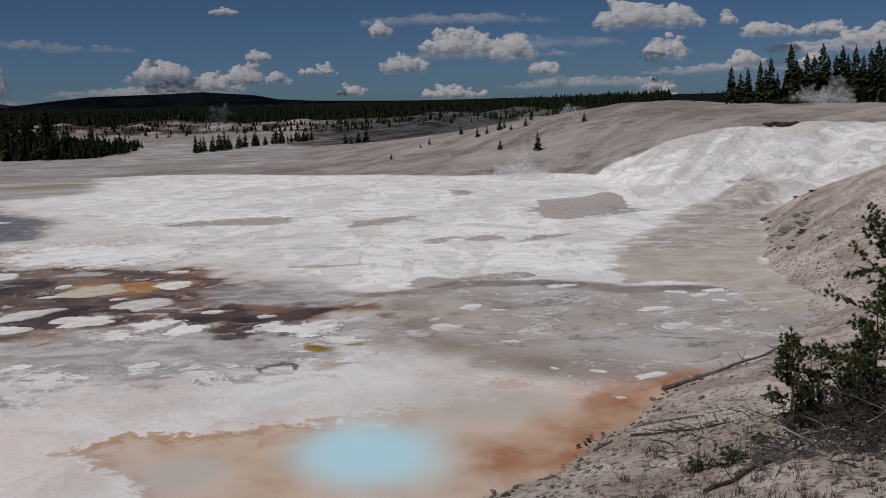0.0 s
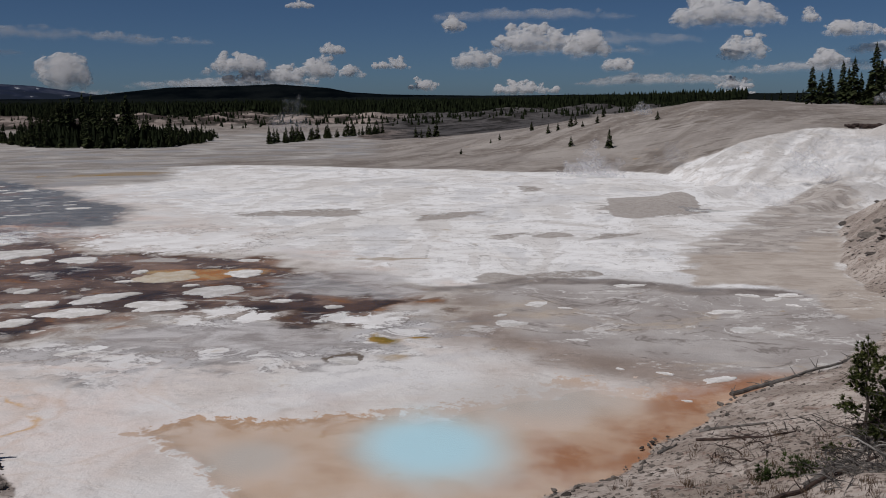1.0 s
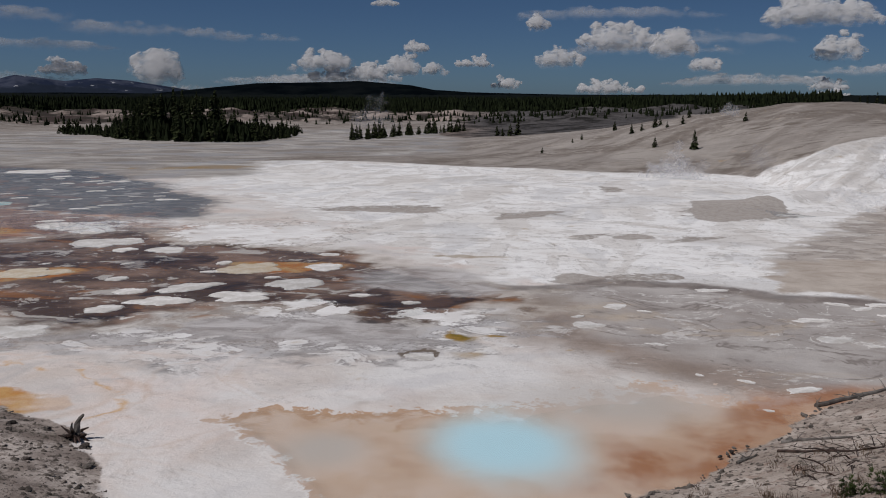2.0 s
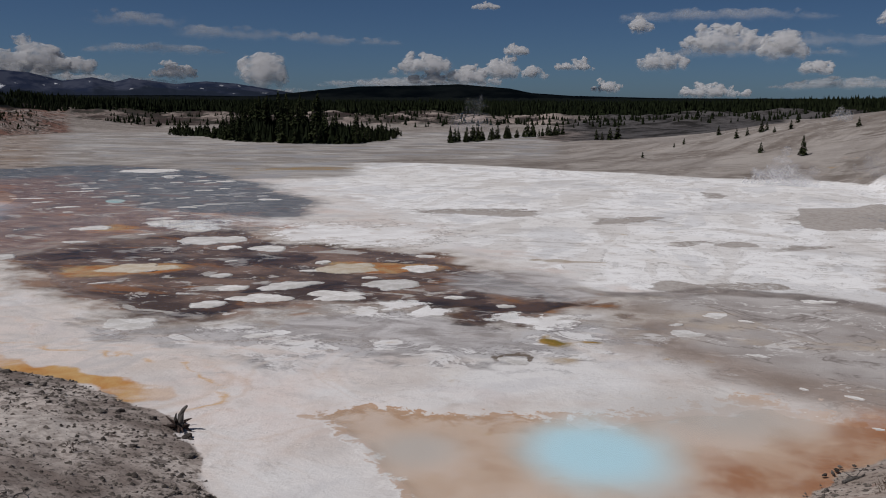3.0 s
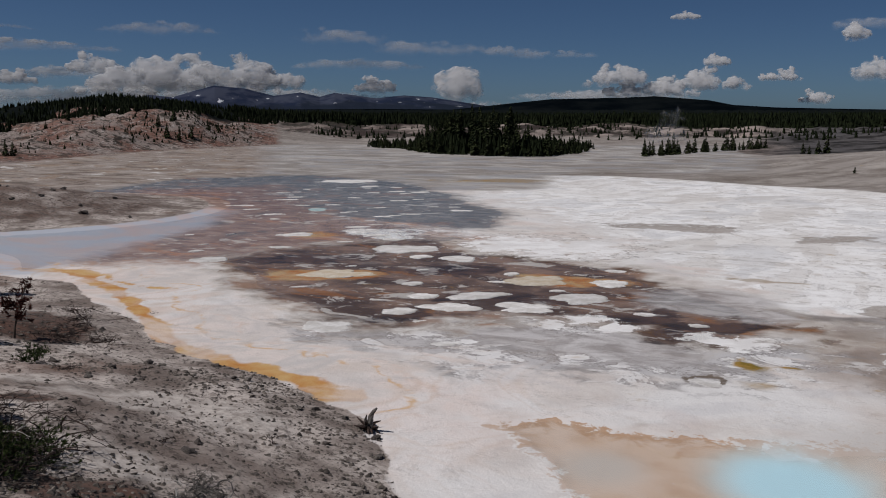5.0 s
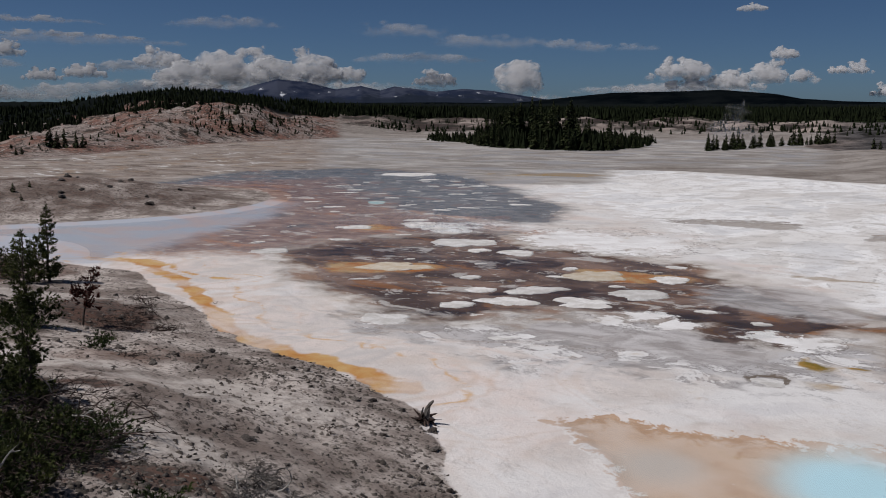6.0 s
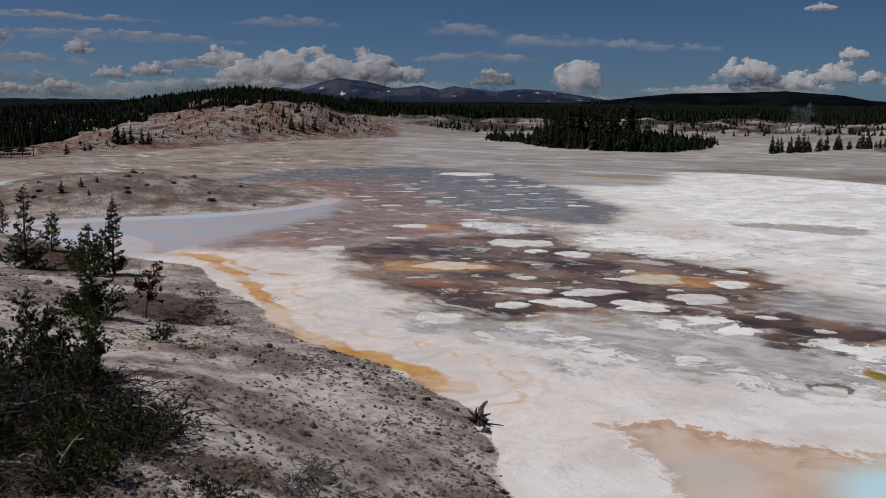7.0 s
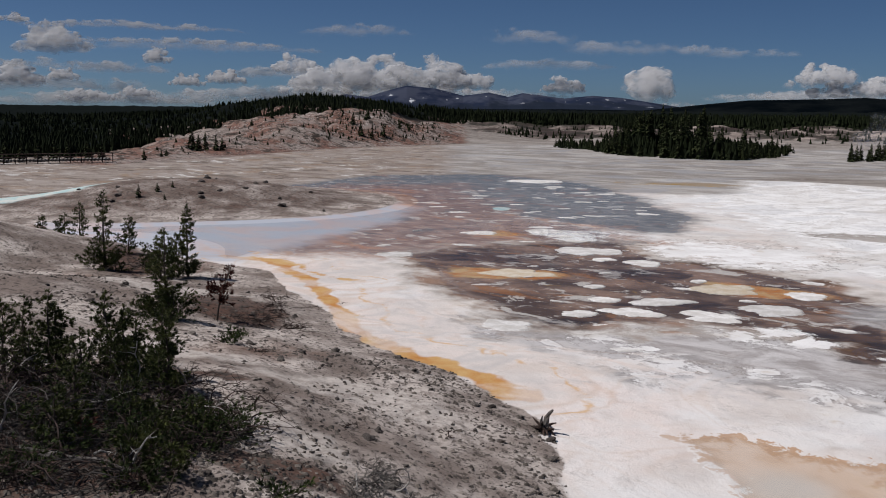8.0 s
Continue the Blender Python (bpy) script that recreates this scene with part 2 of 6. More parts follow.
def height(x, y):
    """The height of the ground, without its fine relief."""
    d = np.hypot(x, y)
    a = np.degrees(np.arctan2(-x, y))
    h = np.zeros(x.shape)
    # the white hill
    top = np.maximum(0, EYE + 140 * np.tan(np.radians(table(a, RIDGE))))
    foot = table(a, FOOT)
    u = np.clip((d - foot) / (140 - foot), 0, 1)
    rise = np.where(u < 0.85, u * (1.12 - 0.08 * u), 1 - (1 - u) ** 2 * 3.9)
    rise = np.where(u >= 1, np.clip(1.0 - (d - 140) / 260, 0.35, 1), np.clip(rise, 0, 1))
    h = h + top * rise * smooth(a, 14, 6) * smooth(d, 1500, 500) * smooth(a, -150, -120)
    # the eroded dune and the wooded rise behind it
    foot = table(a, DUNE_FOOT)
    top = np.maximum(0, EYE + 262 * np.tan(np.radians(table(a, DUNE_TOP))))
    u = np.clip((d - foot) / (262 - foot), 0, 1)
    h = h + top * np.sin(u * np.pi / 2) * smooth(a, 34, 39) * smooth(d, 700, 480)
    wood = table(a, [(34, 0), (42, 1.5), (48, 3.2), (54, 2.6), (58, 1.4), (62, 0), (90, 0)])
    h = h + wood * smooth(d, 262, 360) * smooth(d, 900, 500)
    # plain beyond the basin
    h = h + 3.4 * smooth(d, 230, 430) + 0.0042 * np.maximum(d - 430, 0)
    h = h + 0.5 * np.clip(blob(x, y, -80, 180, 34, 16, 25) * 2, 0, 1)
    # banks below and beside the overlook
    s = outline_distance(x, y, BANK)
    p = np.maximum(s, 0)
    near = smooth(d, 26, 12)
    bank = (0.34 * near + 0.21 * (1 - near)) * p
    right = smooth(a, 5, -12)
    bank = bank * (1 - right) + right * (0.33 + 0.36 * smooth(d, 30, 50)) * p
    cap = table(a, [(-60, 7.5), (-26, 7.0), (-20, 5.2), (0, 6.4), (50, 6.4), (58, 4.2), (70, 4.2), (90, 4.0), (140, 6.4)])
    cap = np.maximum(cap, 6.35 * smooth(d, 14, 3))
    soft = cap * np.tanh(bank / cap)
    fall = 1 - 0.9 * smooth(d, 34, 47) * smooth(a, 30, 45)
    h = h + np.where(s > 0, soft * fall, 0)
    h = h + 2.6 * np.exp(-((a - 70) / 8) ** 2 - ((d - 53) / 6) ** 2)
    h = h + 2.1 * mound_part(a, d)
    h = h + 2.4 * np.exp(-(d / 3.6) ** 2)      # the knoll of the overlook
    # relief
    h = h + np.clip(s / 2, 0, 1) * (fbm(x, y, 3.0, 5, 45) * 0.3 + fbm(x, y, 0.5, 3, 46) * 0.09) * smooth(d, 2, 6)
    h = h + np.clip(s / 4, 0, 1) * smooth(d, 28, 45) * smooth(a, 0, -15) * fbm(x, y, 9.0, 5, 47) * 1.3
    h = h + hill_part(a, d) * fbm(x, y, 14.0, 5, 51) * 0.9 * smooth(a, 14, 4) * smooth(d, 400, 200)
    h = h + dune_part(a, d) * np.abs(fbm(x, y, 16.0, 5, 52)) * 6.0 * smooth(d, 480, 320)
    h = h + smooth(d, 240, 300) * (1 - dune_part(a, d)) * smooth(d, 600, 300) * np.abs(fbm(x, y, 26.0, 5, 53)) * 7.0
    return h


def ground_at(x, y):
    return float(height(np.array([float(x)]), np.array([float(y)]))[0])


def polar(a, d):
    """The place d metres off, a degrees to the left of +y."""
    return -d * math.sin(radians(a)), d * math.cos(radians(a))


def ground_sheet():
    az = np.concatenate([np.arange(-36, 76, 0.2), np.arange(76, 324, 4.0)])
    rings = [0.05]
    while rings[-1] < 4900:
        rings.append(rings[-1] * (1.4 if rings[-1] < 1.0 else 1.03 if rings[-1] < 8 or rings[-1] > 900 else 1.0095))
    r = np.array(rings)
    A, R = np.meshgrid(np.radians(az), r)
    x, y = (-R * np.sin(A)).ravel(), (R * np.cos(A)).ravel()
    d, a = R.ravel(), np.degrees(A).ravel()
    z = height(x, y)
    wx = x + fbm(x, y, 4.0, 4, 3) * 2.0 + fbm(x, y, 0.9, 3, 33) * 0.5
    wy = y + fbm(x, y, 4.0, 4, 5) * 2.0 + fbm(x, y, 0.9, 3, 35) * 0.5

    def edge(outline, width=1.0, wob=1.0):
        return np.clip(0.5 + outline_distance(x + (wx - x) * wob, y + (wy - y) * wob, outline) / (2 * width), 0, 1)

    zones = {}

    def ovals(*spec):
        return np.clip(0.5 + np.maximum.reduce([blob(wx, wy, *q) for q in spec]) * 0.8, 0, 1)

    s = outline_distance(x, y, BANK)
    zones["bank"] = np.clip(0.5 + (s + fbm(x, y, 1.2, 3, 8) * 0.7) / 1.6, 0, 1)
    zones["bank"] = np.maximum(zones["bank"], np.clip(0.5 + (mound_part(a, d) - 0.035) * 14, 0, 1))
    zones["sand"] = smooth(a, 14, 0)
    zones["aqua"] = np.clip(0.5 + np.maximum(blob(wx, wy, -76, 35, 8, 3.2, 60), blob(wx, wy, -44.5, 62, 0.8, 1.7, 20)) * 0.9, 0, 1)
    zones["brown"] = edge(BROWN, 2.6, 0.8)
    zones["brown"] = zones["brown"] * (1 - 0.4 * smooth(x, -8, -1))
    zones["red"] = edge(RED, 5.0, 1.5)
    zones["grey"] = edge(GREY, 3.0, 1.0)
    zones["milky"] = edge(MILKY, 1.8, 0.6)
    zones["tan"] = edge(TAN, 0.7, 0.3)
    soft_side = np.clip(0.5 + (outline_distance(wx, wy, TAN) - 1.2) / 5.0, 0, 1)
    right = smooth(x, -4.5, -1.5)
    zones["crisp"] = (1 - right) * smooth(y, 20.1, 20.8)
    zones["shoal"] = (1 - right) * smooth(y, 20.6, 19.9)
    zones["tan"] = zones["tan"] * (1 - right) + right * soft_side
    zones["taupe"] = edge(TAUPE, 2.0, 0.8)
    zones["stream"] = np.clip(1 - line_distance(x + (wx - x) * 0.5, y + (wy - y) * 0.5, STREAM) / 2.6, 0, 1)
    zones["ribbon"] = np.clip(1 - line_distance(x + (wx - x) * 0.4, y + (wy - y) * 0.4, RIBBON) / 1.3, 0, 1)
    zones["beige"] = edge(BEIGE, 1.6)
    zones["ash_haze"] = edge(ASH_HAZE, 3.0, 1.2)
    zones["blue"] = np.clip(0.5 + blob(x, y, -1.95, 20.35, 1.85, 2.35, 10) * 0.7 + fbm(x, y, 2.0, 4, 21) * 0.3, 0, 1)
    # steam haze over the tan spring, drawn as a zone of the ground
    zones["haze"] = np.maximum(np.clip(blob(x, y, -6.0, 19.2, 1.5, 1.6), 0, 1), np.clip(blob(x, y, 0.5, 23.6, 4.0, 2.4), 0, 1))
    o = np.minimum(line_distance(wx, wy, ORANGE) - 0.1, line_distance(wx, wy, ORANGE_ARM) + 0.25)
    zones["orange"] = np.clip(1 - o / 0.8, 0, 1) * (s < 0.5)
    zones["creek"] = np.clip(o / 6.0, 0, 1)
    zones["blush"] = np.clip(1 - line_distance(wx, wy, ORANGE) / 9.0, 0, 1)
    rim = np.clip(1 - np.abs(s + 0.3) / 2.3, 0, 1) * smooth(x, 0.5, 3.5) * smooth(y, 27.0, 25.0)
    zones["rust"] = np.maximum(rim, np.clip(blob(wx, wy, 2.2, 19.6, 3.8, 2.6, 40) * 1.2, 0, 1) * 0.85)
    ember = [blob(wx, wy, cx, cy, rx, ry, t) for cx, cy, rx, ry, t in ((-27.0, 36.2, 2.6, 2.0, 30), (-14.3, 40.9, 3.4, 1.9, 10), (-25.0, 37.6, 2.6, 2.0, 30),
                                                                     (-36, 49, 2.5, 1.4, 20))]
    zones["ember"] = np.clip(np.maximum.reduce(ember) + 0.3, 0, 1)
    zones["algae"] = np.clip(np.maximum(blob(wx, wy, -4.15, 29.7, 0.5, 0.85), np.maximum(blob(wx, wy, -3.3, 29.9, 1.0, 0.3), blob(wx, wy, -46, 97, 7, 2.2, 20) * 0.45)) + 0.15, 0, 1)
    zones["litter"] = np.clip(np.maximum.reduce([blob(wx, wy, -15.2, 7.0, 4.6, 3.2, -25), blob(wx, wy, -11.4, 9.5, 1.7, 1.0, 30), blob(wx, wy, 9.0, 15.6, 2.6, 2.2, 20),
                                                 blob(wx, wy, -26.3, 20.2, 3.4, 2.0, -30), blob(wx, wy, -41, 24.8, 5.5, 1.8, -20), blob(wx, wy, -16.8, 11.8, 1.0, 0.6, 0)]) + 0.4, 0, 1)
    zones["chalk"] = ovals((-13.2, 11.2, 1.6, 0.9, 20), (-15.2, 15.0, 2.6, 1.2, 30), (-30.0, 20.5, 4.5, 1.6, 25), (-20.0, 14.0, 2.2, 0.9, 25))
    zones["litter"] = np.maximum(zones["litter"], 0.5 * smooth(mound_part(a, d), 0.02, 0.2))
    slab = [blob(wx, wy, cx, cy, rx, ry, t) for cx, cy, rx, ry, t in ((10.3, 67.0, 4.2, 7.0, -12), (0.2, 52.5, 1.0, 1.8, -20), (1.8, 81, 1.6, 2.6, 0), (2.0, 40.9, 2.3, 1.1, 0),
                                                                    (-4.0, 62, 3.0, 1.6, 20), (5.8, 53, 2.4, 0.7, 25), (-15.5, 64, 5.0, 2.0, 15))]
    zones["slab"] = np.clip(np.maximum.reduce(slab) * 0.8 + 0.35, 0, 1)
    zones["foam"] = np.clip(0.34 + np.maximum.reduce([blob(wx, wy, *q) for q in FOAM]) * 0.42, 0, 1)
    zones["pocket"] = ovals(*POCKETS)
    zones["wash"] = ovals(*WASHES)
    ring = np.hypot((x - RING[0]) / 0.42, (y - RING[1]) / 0.5) + fbm(x, y, 0.5, 4, 63) * 0.9
    zones["ring"] = smooth(ring, 1.75, 1.4) * smooth(ring, 0.8, 1.0) * (0.5 + 0.5 * smooth(y, RING[1] - 0.3, RING[1] + 0.4))
    zones["stain"] = np.clip(blob(wx, wy, RING[0] + 1.15, RING[1] + 0.35, 0.9, 0.6) * 1.5, 0, 1)
    zones["plate"] = np.maximum(edge(PLATE, 0.5, 0.35), ovals((-14.6, 63.0, 3.4, 1.4, 10), (-3.9, 61.8, 3.0, 0.8, 47), (-0.5, 40.6, 1.3, 1.0, 20), (2.4, 53.6, 1.0, 0.9, 30)))
    zones["scree"] = edge(SCREE, 2.2, 1.0)
    zones["olive"] = ovals((-44.0, 99.0, 4.6, 2.6, 20), (-6.0, 44.4, 1.6, 0.4, -5))
    zones["pan"] = np.clip(smooth(a, 5, 12) * smooth(d, 118, 135) + smooth(a, 17, 25) * smooth(d, 88, 100), 0, 1) * smooth(d, 250, 215) * smooth(a, 44, 36)
    along, across = (x - 24) * 0.64 + (y - 95) * 0.77, (x - 24) * 0.77 - (y - 95) * 0.64
    bow = across + 2.5 * np.sin(along / 11.0)
    zones["drape"] = 0.5 + fbm(along * 0.13 + fbm(x, y, 12.0, 3, 66) * 0.8, bow, 2.6, 5, 65)
    foot = table(a, FOOT)
    white = np.clip((x * 0.72 + (y - 38) * 0.55 + 9) / 14, 0, 1) * smooth(d, foot + 5, foot - 3)
    wedge = smooth(a, -7, -12) * smooth(d, 40, 55) * smooth(d, table(a, [(-40, 122), (-26, 118), (-18, 112), (-14, 104), (-9, 98)]) + 3,
                                                          table(a, [(-40, 122), (-26, 118), (-18, 112), (-14, 104), (-9, 98)]) - 5)
    zones["white"] = np.maximum(white, wedge)
    z = z + (zones["drape"] - 0.5) * 1.5 * np.maximum(wedge, 0.16 * hill_part(a, d) * smooth(a, 6, -6)) * smooth(d, 62, 78) * smooth(d, 175, 140)
    zones["hill"] = np.maximum(hill_part(a, d), smooth(a, 43, 53) * smooth(d, 58, 84))
    feet = table(a, DUNE_FOOT)
    zones["dune"] = smooth(a, 35, 41) * smooth(a, 66, 58) * smooth(d, feet - 16, feet)
    zones["flat"] = smooth(a, 34, 44) * smooth(d, 82, 94) * (1 - zones["dune"]) * smooth(d, 300, 200)
    mid = np.maximum(smooth(d, 240, 300), smooth(d, 178, 192) * smooth(a + fbm(x, y, 20.0, 3, 68) * 2, 10.5, 8.5) * smooth(a, -8, -2))
    zones["scrub"] = mid * (1 - zones["dune"])
    zones["slate"] = smooth(a + fbm(x, y, 30.0, 3, 67) * 3, 10, 6)
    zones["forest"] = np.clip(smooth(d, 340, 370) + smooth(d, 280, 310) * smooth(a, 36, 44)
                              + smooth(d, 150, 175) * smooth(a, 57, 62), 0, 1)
    # fine relief
    wet = np.maximum.reduce([zones[k] for k in ("brown", "milky", "tan", "grey", "red")])
    z = z + fbm(x, y, 6.0, 4, 41) * 0.05 * (1 - wet) * smooth(d, 200, 60)
    z = z + zones["forest"] * smooth(d, 500, 900) * (np.abs(fbm(x, y, 60.0, 5, 54)) * 10 + fbm(x, y, 8.0, 2, 55) * 4)
    z = z - 0.06 * smooth(wet, 0.4, 0.8) * (s < 0) + 0.015 * (1 - wet) * (s < 0) * (d < 110)
    n_a, n_r = len(az), len(r)
    i, j = np.meshgrid(np.arange(n_a), np.arange(n_r - 1))
    k = (i + 1) % n_a
    quads = np.stack([j * n_a + i, j * n_a + k, (j + 1) * n_a + k, (j + 1) * n_a + i], -1).reshape(-1, 4)
    verts = np.stack([x, y, z], 1)
    me = bpy.data.meshes.new("ground")
    me.vertices.add(len(verts))
    me.vertices.foreach_set("co", verts.ravel())
    corners = np.concatenate([quads[:, ::-1].ravel(), np.arange(n_a)])      # the last face closes the middle
    me.loops.add(len(corners))
    me.loops.foreach_set("vertex_index", corners.astype(np.int32))
    me.polygons.add(len(quads) + 1)
    me.polygons.foreach_set("loop_start", np.arange(0, quads.size + 1, 4, dtype=np.int32))
    me.polygons.foreach_set("loop_total", np.append(np.full(len(quads), 4, np.int32), n_a).astype(np.int32))
    me.polygons.foreach_set("use_smooth", np.ones(len(quads) + 1, bool))
    for name, v in zones.items():
        me.attributes.new(name, 'FLOAT', 'POINT').data.foreach_set("value", v.astype(np.float32))
    me.update(calc_edges=True)
    return me


def ground_material():
    n = Nodes("sinter_and_mats")
    p = n.position()
    band = n.stretch(p, 0.75, 1.15, 1.0, -0.35)
    big = n.noise(p, 0.12, 5, 0.6)
    mid = n.noise(p, 0.55, 8, 0.66, 0.25)
    rag = n.noise(band, 0.75, 9, 0.66, 0.5)
    fine = n.noise(p, 3.2, 6, 0.65)
    grain = n.noise(p, 14.0, 4, 0.65)
    lines = n.noise(band, 0.5, 9, 0.66, 0.7)
    patch = n.noise(band, 0.22, 7, 0.6, 0.8)
    flow = n.noise(n.stretch(p, 0.16, 1.0, 1.0, -0.25), 0.8, 8, 0.62, 0.6)
    speck = n.noise(p, 1.7, 8, 0.7, 1.0)

    shore = n.noise(p, 0.6, 5, 0.55, 0.3)

    def contour(src, at, width):
        return n.span(n.math('ABSOLUTE', n.math('SUBTRACT', src, at)), 0.0, width, 1.0, 0.0)

    def zone(name, wild=0.5, soft=0.08, src=None):
        v = n.math('ADD', n.attr(name), n.math('MULTIPLY', n.math('SUBTRACT', src or rag, 0.5), wild))
        return n.span(v, 0.5 - soft, 0.5 + soft)

    def times(a, b):
        return n.math('MULTIPLY', a, b)

    crack = times(n.math('MAXIMUM', contour(lines, 0.5, 0.011), contour(mid, 0.55, 0.010)), n.span(rag, 0.42, 0.6))
    # pale floor
    c = n.mix(n.span(mid, 0.35, 0.65), (0.59, 0.54, 0.505), (0.70, 0.675, 0.645))
    c = n.mix(n.span(n.noise(p, 0.16, 4, 0.5, 0.6), 0.42, 0.6, 0, 0.85), c, (0.73, 0.722, 0.712))
    c = n.mix(n.span(n.noise(p, 0.25, 4, 0.5, 0.9), 0.54, 0.66, 0, 0.4), c, (0.53, 0.52, 0.53))
    c = n.mix(n.span(big, 0.5, 0.7, 0, 0.6), c, (0.68, 0.56, 0.5))
    c = n.mix(n.span(rag, 0.6, 0.66, 0, 0.35), c, (0.5, 0.47, 0.45))
    c = n.mix(times(n.attr("blush"), n.span(mid, 0.4, 0.6, 0.05, 0.5)), c, (0.72, 0.58, 0.52))
    # white sinter with grey streaks and cracks
    w = n.mix(n.span(mid, 0.4, 0.7), (0.86, 0.855, 0.845), (0.78, 0.77, 0.755))
    w = n.mix(n.span(patch, 0.54, 0.66, 0, 0.5), w, (0.58, 0.54, 0.5))
    w = n.mix(times(n.span(flow, 0.57, 0.62), n.span(patch, 0.48, 0.6, 0.0, 0.5)), w, (0.38, 0.35, 0.32))
    w = n.mix(n.span(n.noise(p, 0.07, 4, 0.5, 0.5), 0.5, 0.62, 0, 0.5), w, (0.66, 0.63, 0.59))
    # grey-lilac patches put the shading of steam into the sinter colour
    w = n.mix(n.span(n.noise(p, 0.11, 4, 0.5, 0.5), 0.55, 0.66, 0, 0.5), w, (0.52, 0.515, 0.52))
    drape = n.attr("drape")
    w = n.mix(times(n.span(drape, 0.60, 0.72, 0, 0.6), n.attr("hill")), w, (0.48, 0.45, 0.42))
    w = n.mix(times(contour(drape, 0.5, 0.035), times(n.attr("hill"), 0.45)), w, (0.4, 0.37, 0.34))
    rill = n.noise(n.stretch(p, 1.1, 0.14, 1.0, 0.45), 0.7, 8, 0.62, 0.5)
    w = n.mix(times(n.span(rill, 0.58, 0.66, 0, 0.3), n.attr("hill")), w, (0.36, 0.33, 0.3))
    w = n.mix(n.span(lines, 0.57, 0.62, 0, 0.5), w, (0.46, 0.435, 0.41))
    quilt = n.noise(n.stretch(p, 0.9, 0.42, 1.0, -0.3), 0.24, 7, 0.56, 0.9)
    w = n.mix(n.span(quilt, 0.53, 0.58, 0, 0.45), w, (0.56, 0.525, 0.49))
    w = n.mix(n.span(quilt, 0.44, 0.40, 0, 0.35), w, (0.52, 0.525, 0.54))
    w = n.mix(times(contour(quilt, 0.55, 0.012), n.span(rag, 0.46, 0.56, 0, 0.45)), w, (0.3, 0.275, 0.255))
    w = n.mix(times(contour(quilt, 0.42, 0.010), n.span(mid, 0.48, 0.56, 0, 0.35)), w, (0.36, 0.34, 0.32))
    w = n.mix(times(contour(quilt, 0.485, 0.014), n.span(fine, 0.45, 0.55, 0, 0.6)), w, (0.8, 0.795, 0.785))
    w = n.mix(times(n.span(speck, 0.58, 0.64, 0, 0.6), n.span(patch, 0.4, 0.55)), w, (0.36, 0.335, 0.31))
    c = n.mix(zone("white", 1.2, 0.12, shore), c, w)
    c = n.mix(times(crack, n.math('ADD', times(n.attr("white"), 0.45), 0.3)), c, (0.26, 0.235, 0.215))
    c = n.mix(times(zone("slab", 1.7, 0.05, rag), n.span(speck, 0.4, 0.52, 0.35, 0.95)), c, n.mix(n.span(fine, 0.35, 0.65), (0.27, 0.24, 0.215), (0.38, 0.345, 0.315)))
    se = n.mix(n.span(rag, 0.36, 0.64), (0.3, 0.262, 0.235), (0.47, 0.425, 0.385))
    se = n.mix(n.span(lines, 0.56, 0.6, 0, 0.8), se, (0.62, 0.595, 0.56))
    se = n.mix(times(contour(rag, 0.46, 0.014), 0.8), se, (0.15, 0.125, 0.11))
    c = n.mix(times(zone("scree", 1.0, 0.16, rag), 0.92), c, se)
    plate = n.mix(n.span(fine, 0.35, 0.65), (0.36, 0.325, 0.295), (0.45, 0.415, 0.385))
    plate = n.mix(times(contour(mid, 0.5, 0.02), 0.6), plate, (0.24, 0.21, 0.19))
    pv = n.math('ADD', n.attr("plate"), n.math('ADD', times(n.math('SUBTRACT', rag, 0.5), 0.9), times(n.math('SUBTRACT', speck, 0.5), 0.5)))
    c = n.mix(n.span(pv, 0.46, 0.54, 0, 0.95), c, plate)
    c = n.mix(times(contour(pv, 0.47, 0.06), 0.6), c, (0.2, 0.175, 0.155))
    # taupe shallows with paler drifts
    tp = n.mix(n.span(n.noise(p, 0.3, 5, 0.55, 0.4), 0.35, 0.65), (0.3, 0.268, 0.25), (0.43, 0.4, 0.38))
    tp = n.mix(n.span(rag, 0.56, 0.64, 0, 0.5), tp, (0.24, 0.21, 0.195))
    tp = n.mix(n.span(patch, 0.55, 0.68, 0, 0.6), tp, (0.50, 0.40, 0.29))
    tp = n.mix(times(n.span(lines, 0.57, 0.6, 0, 0.8), n.span(speck, 0.4, 0.55)), tp, (0.62, 0.6, 0.58))
    c = n.mix(times(zone("taupe", 0.9, 0.16), 0.9), c, tp)
    c = n.mix(times(zone("stream", 0.6, 0.45, shore), 0.8), c, n.mix(n.span(mid, 0.35, 0.65), (0.24, 0.185, 0.15), (0.34, 0.275, 0.235)))
    c = n.mix(times(zone("ribbon", 0.7, 0.2, shore), 0.8), c, n.mix(n.span(mid, 0.35, 0.65), (0.12, 0.1, 0.092), (0.25, 0.215, 0.195)))
    c = n.mix(zone("beige", 0.9, 0.1, shore), c, n.mix(n.span(rag, 0.3, 0.7), (0.38, 0.325, 0.28), (0.54, 0.485, 0.43)))
    curl = n.noise(n.stretch(p, 0.8, 1.0, 1.0, 0.4), 0.34, 4, 0.5, 1.4)
    c = n.mix(times(times(contour(curl, 0.5, 0.02), n.span(mid, 0.44, 0.56)), times(n.attr("taupe"), 0.8)), c, (0.2, 0.175, 0.16))
    c = n.mix(times(times(contour(curl, 0.57, 0.016), n.span(speck, 0.46, 0.54)), times(n.attr("taupe"), 0.9)), c, (0.66, 0.645, 0.62))
    # grey and white crusts, with bluish-grey steam haze put into their colour
    a = n.mix(n.span(mid, 0.36, 0.6), (0.25, 0.235, 0.23), (0.48, 0.47, 0.475))
    a = n.mix(n.span(lines, 0.52, 0.545), a, (0.72, 0.715, 0.71))
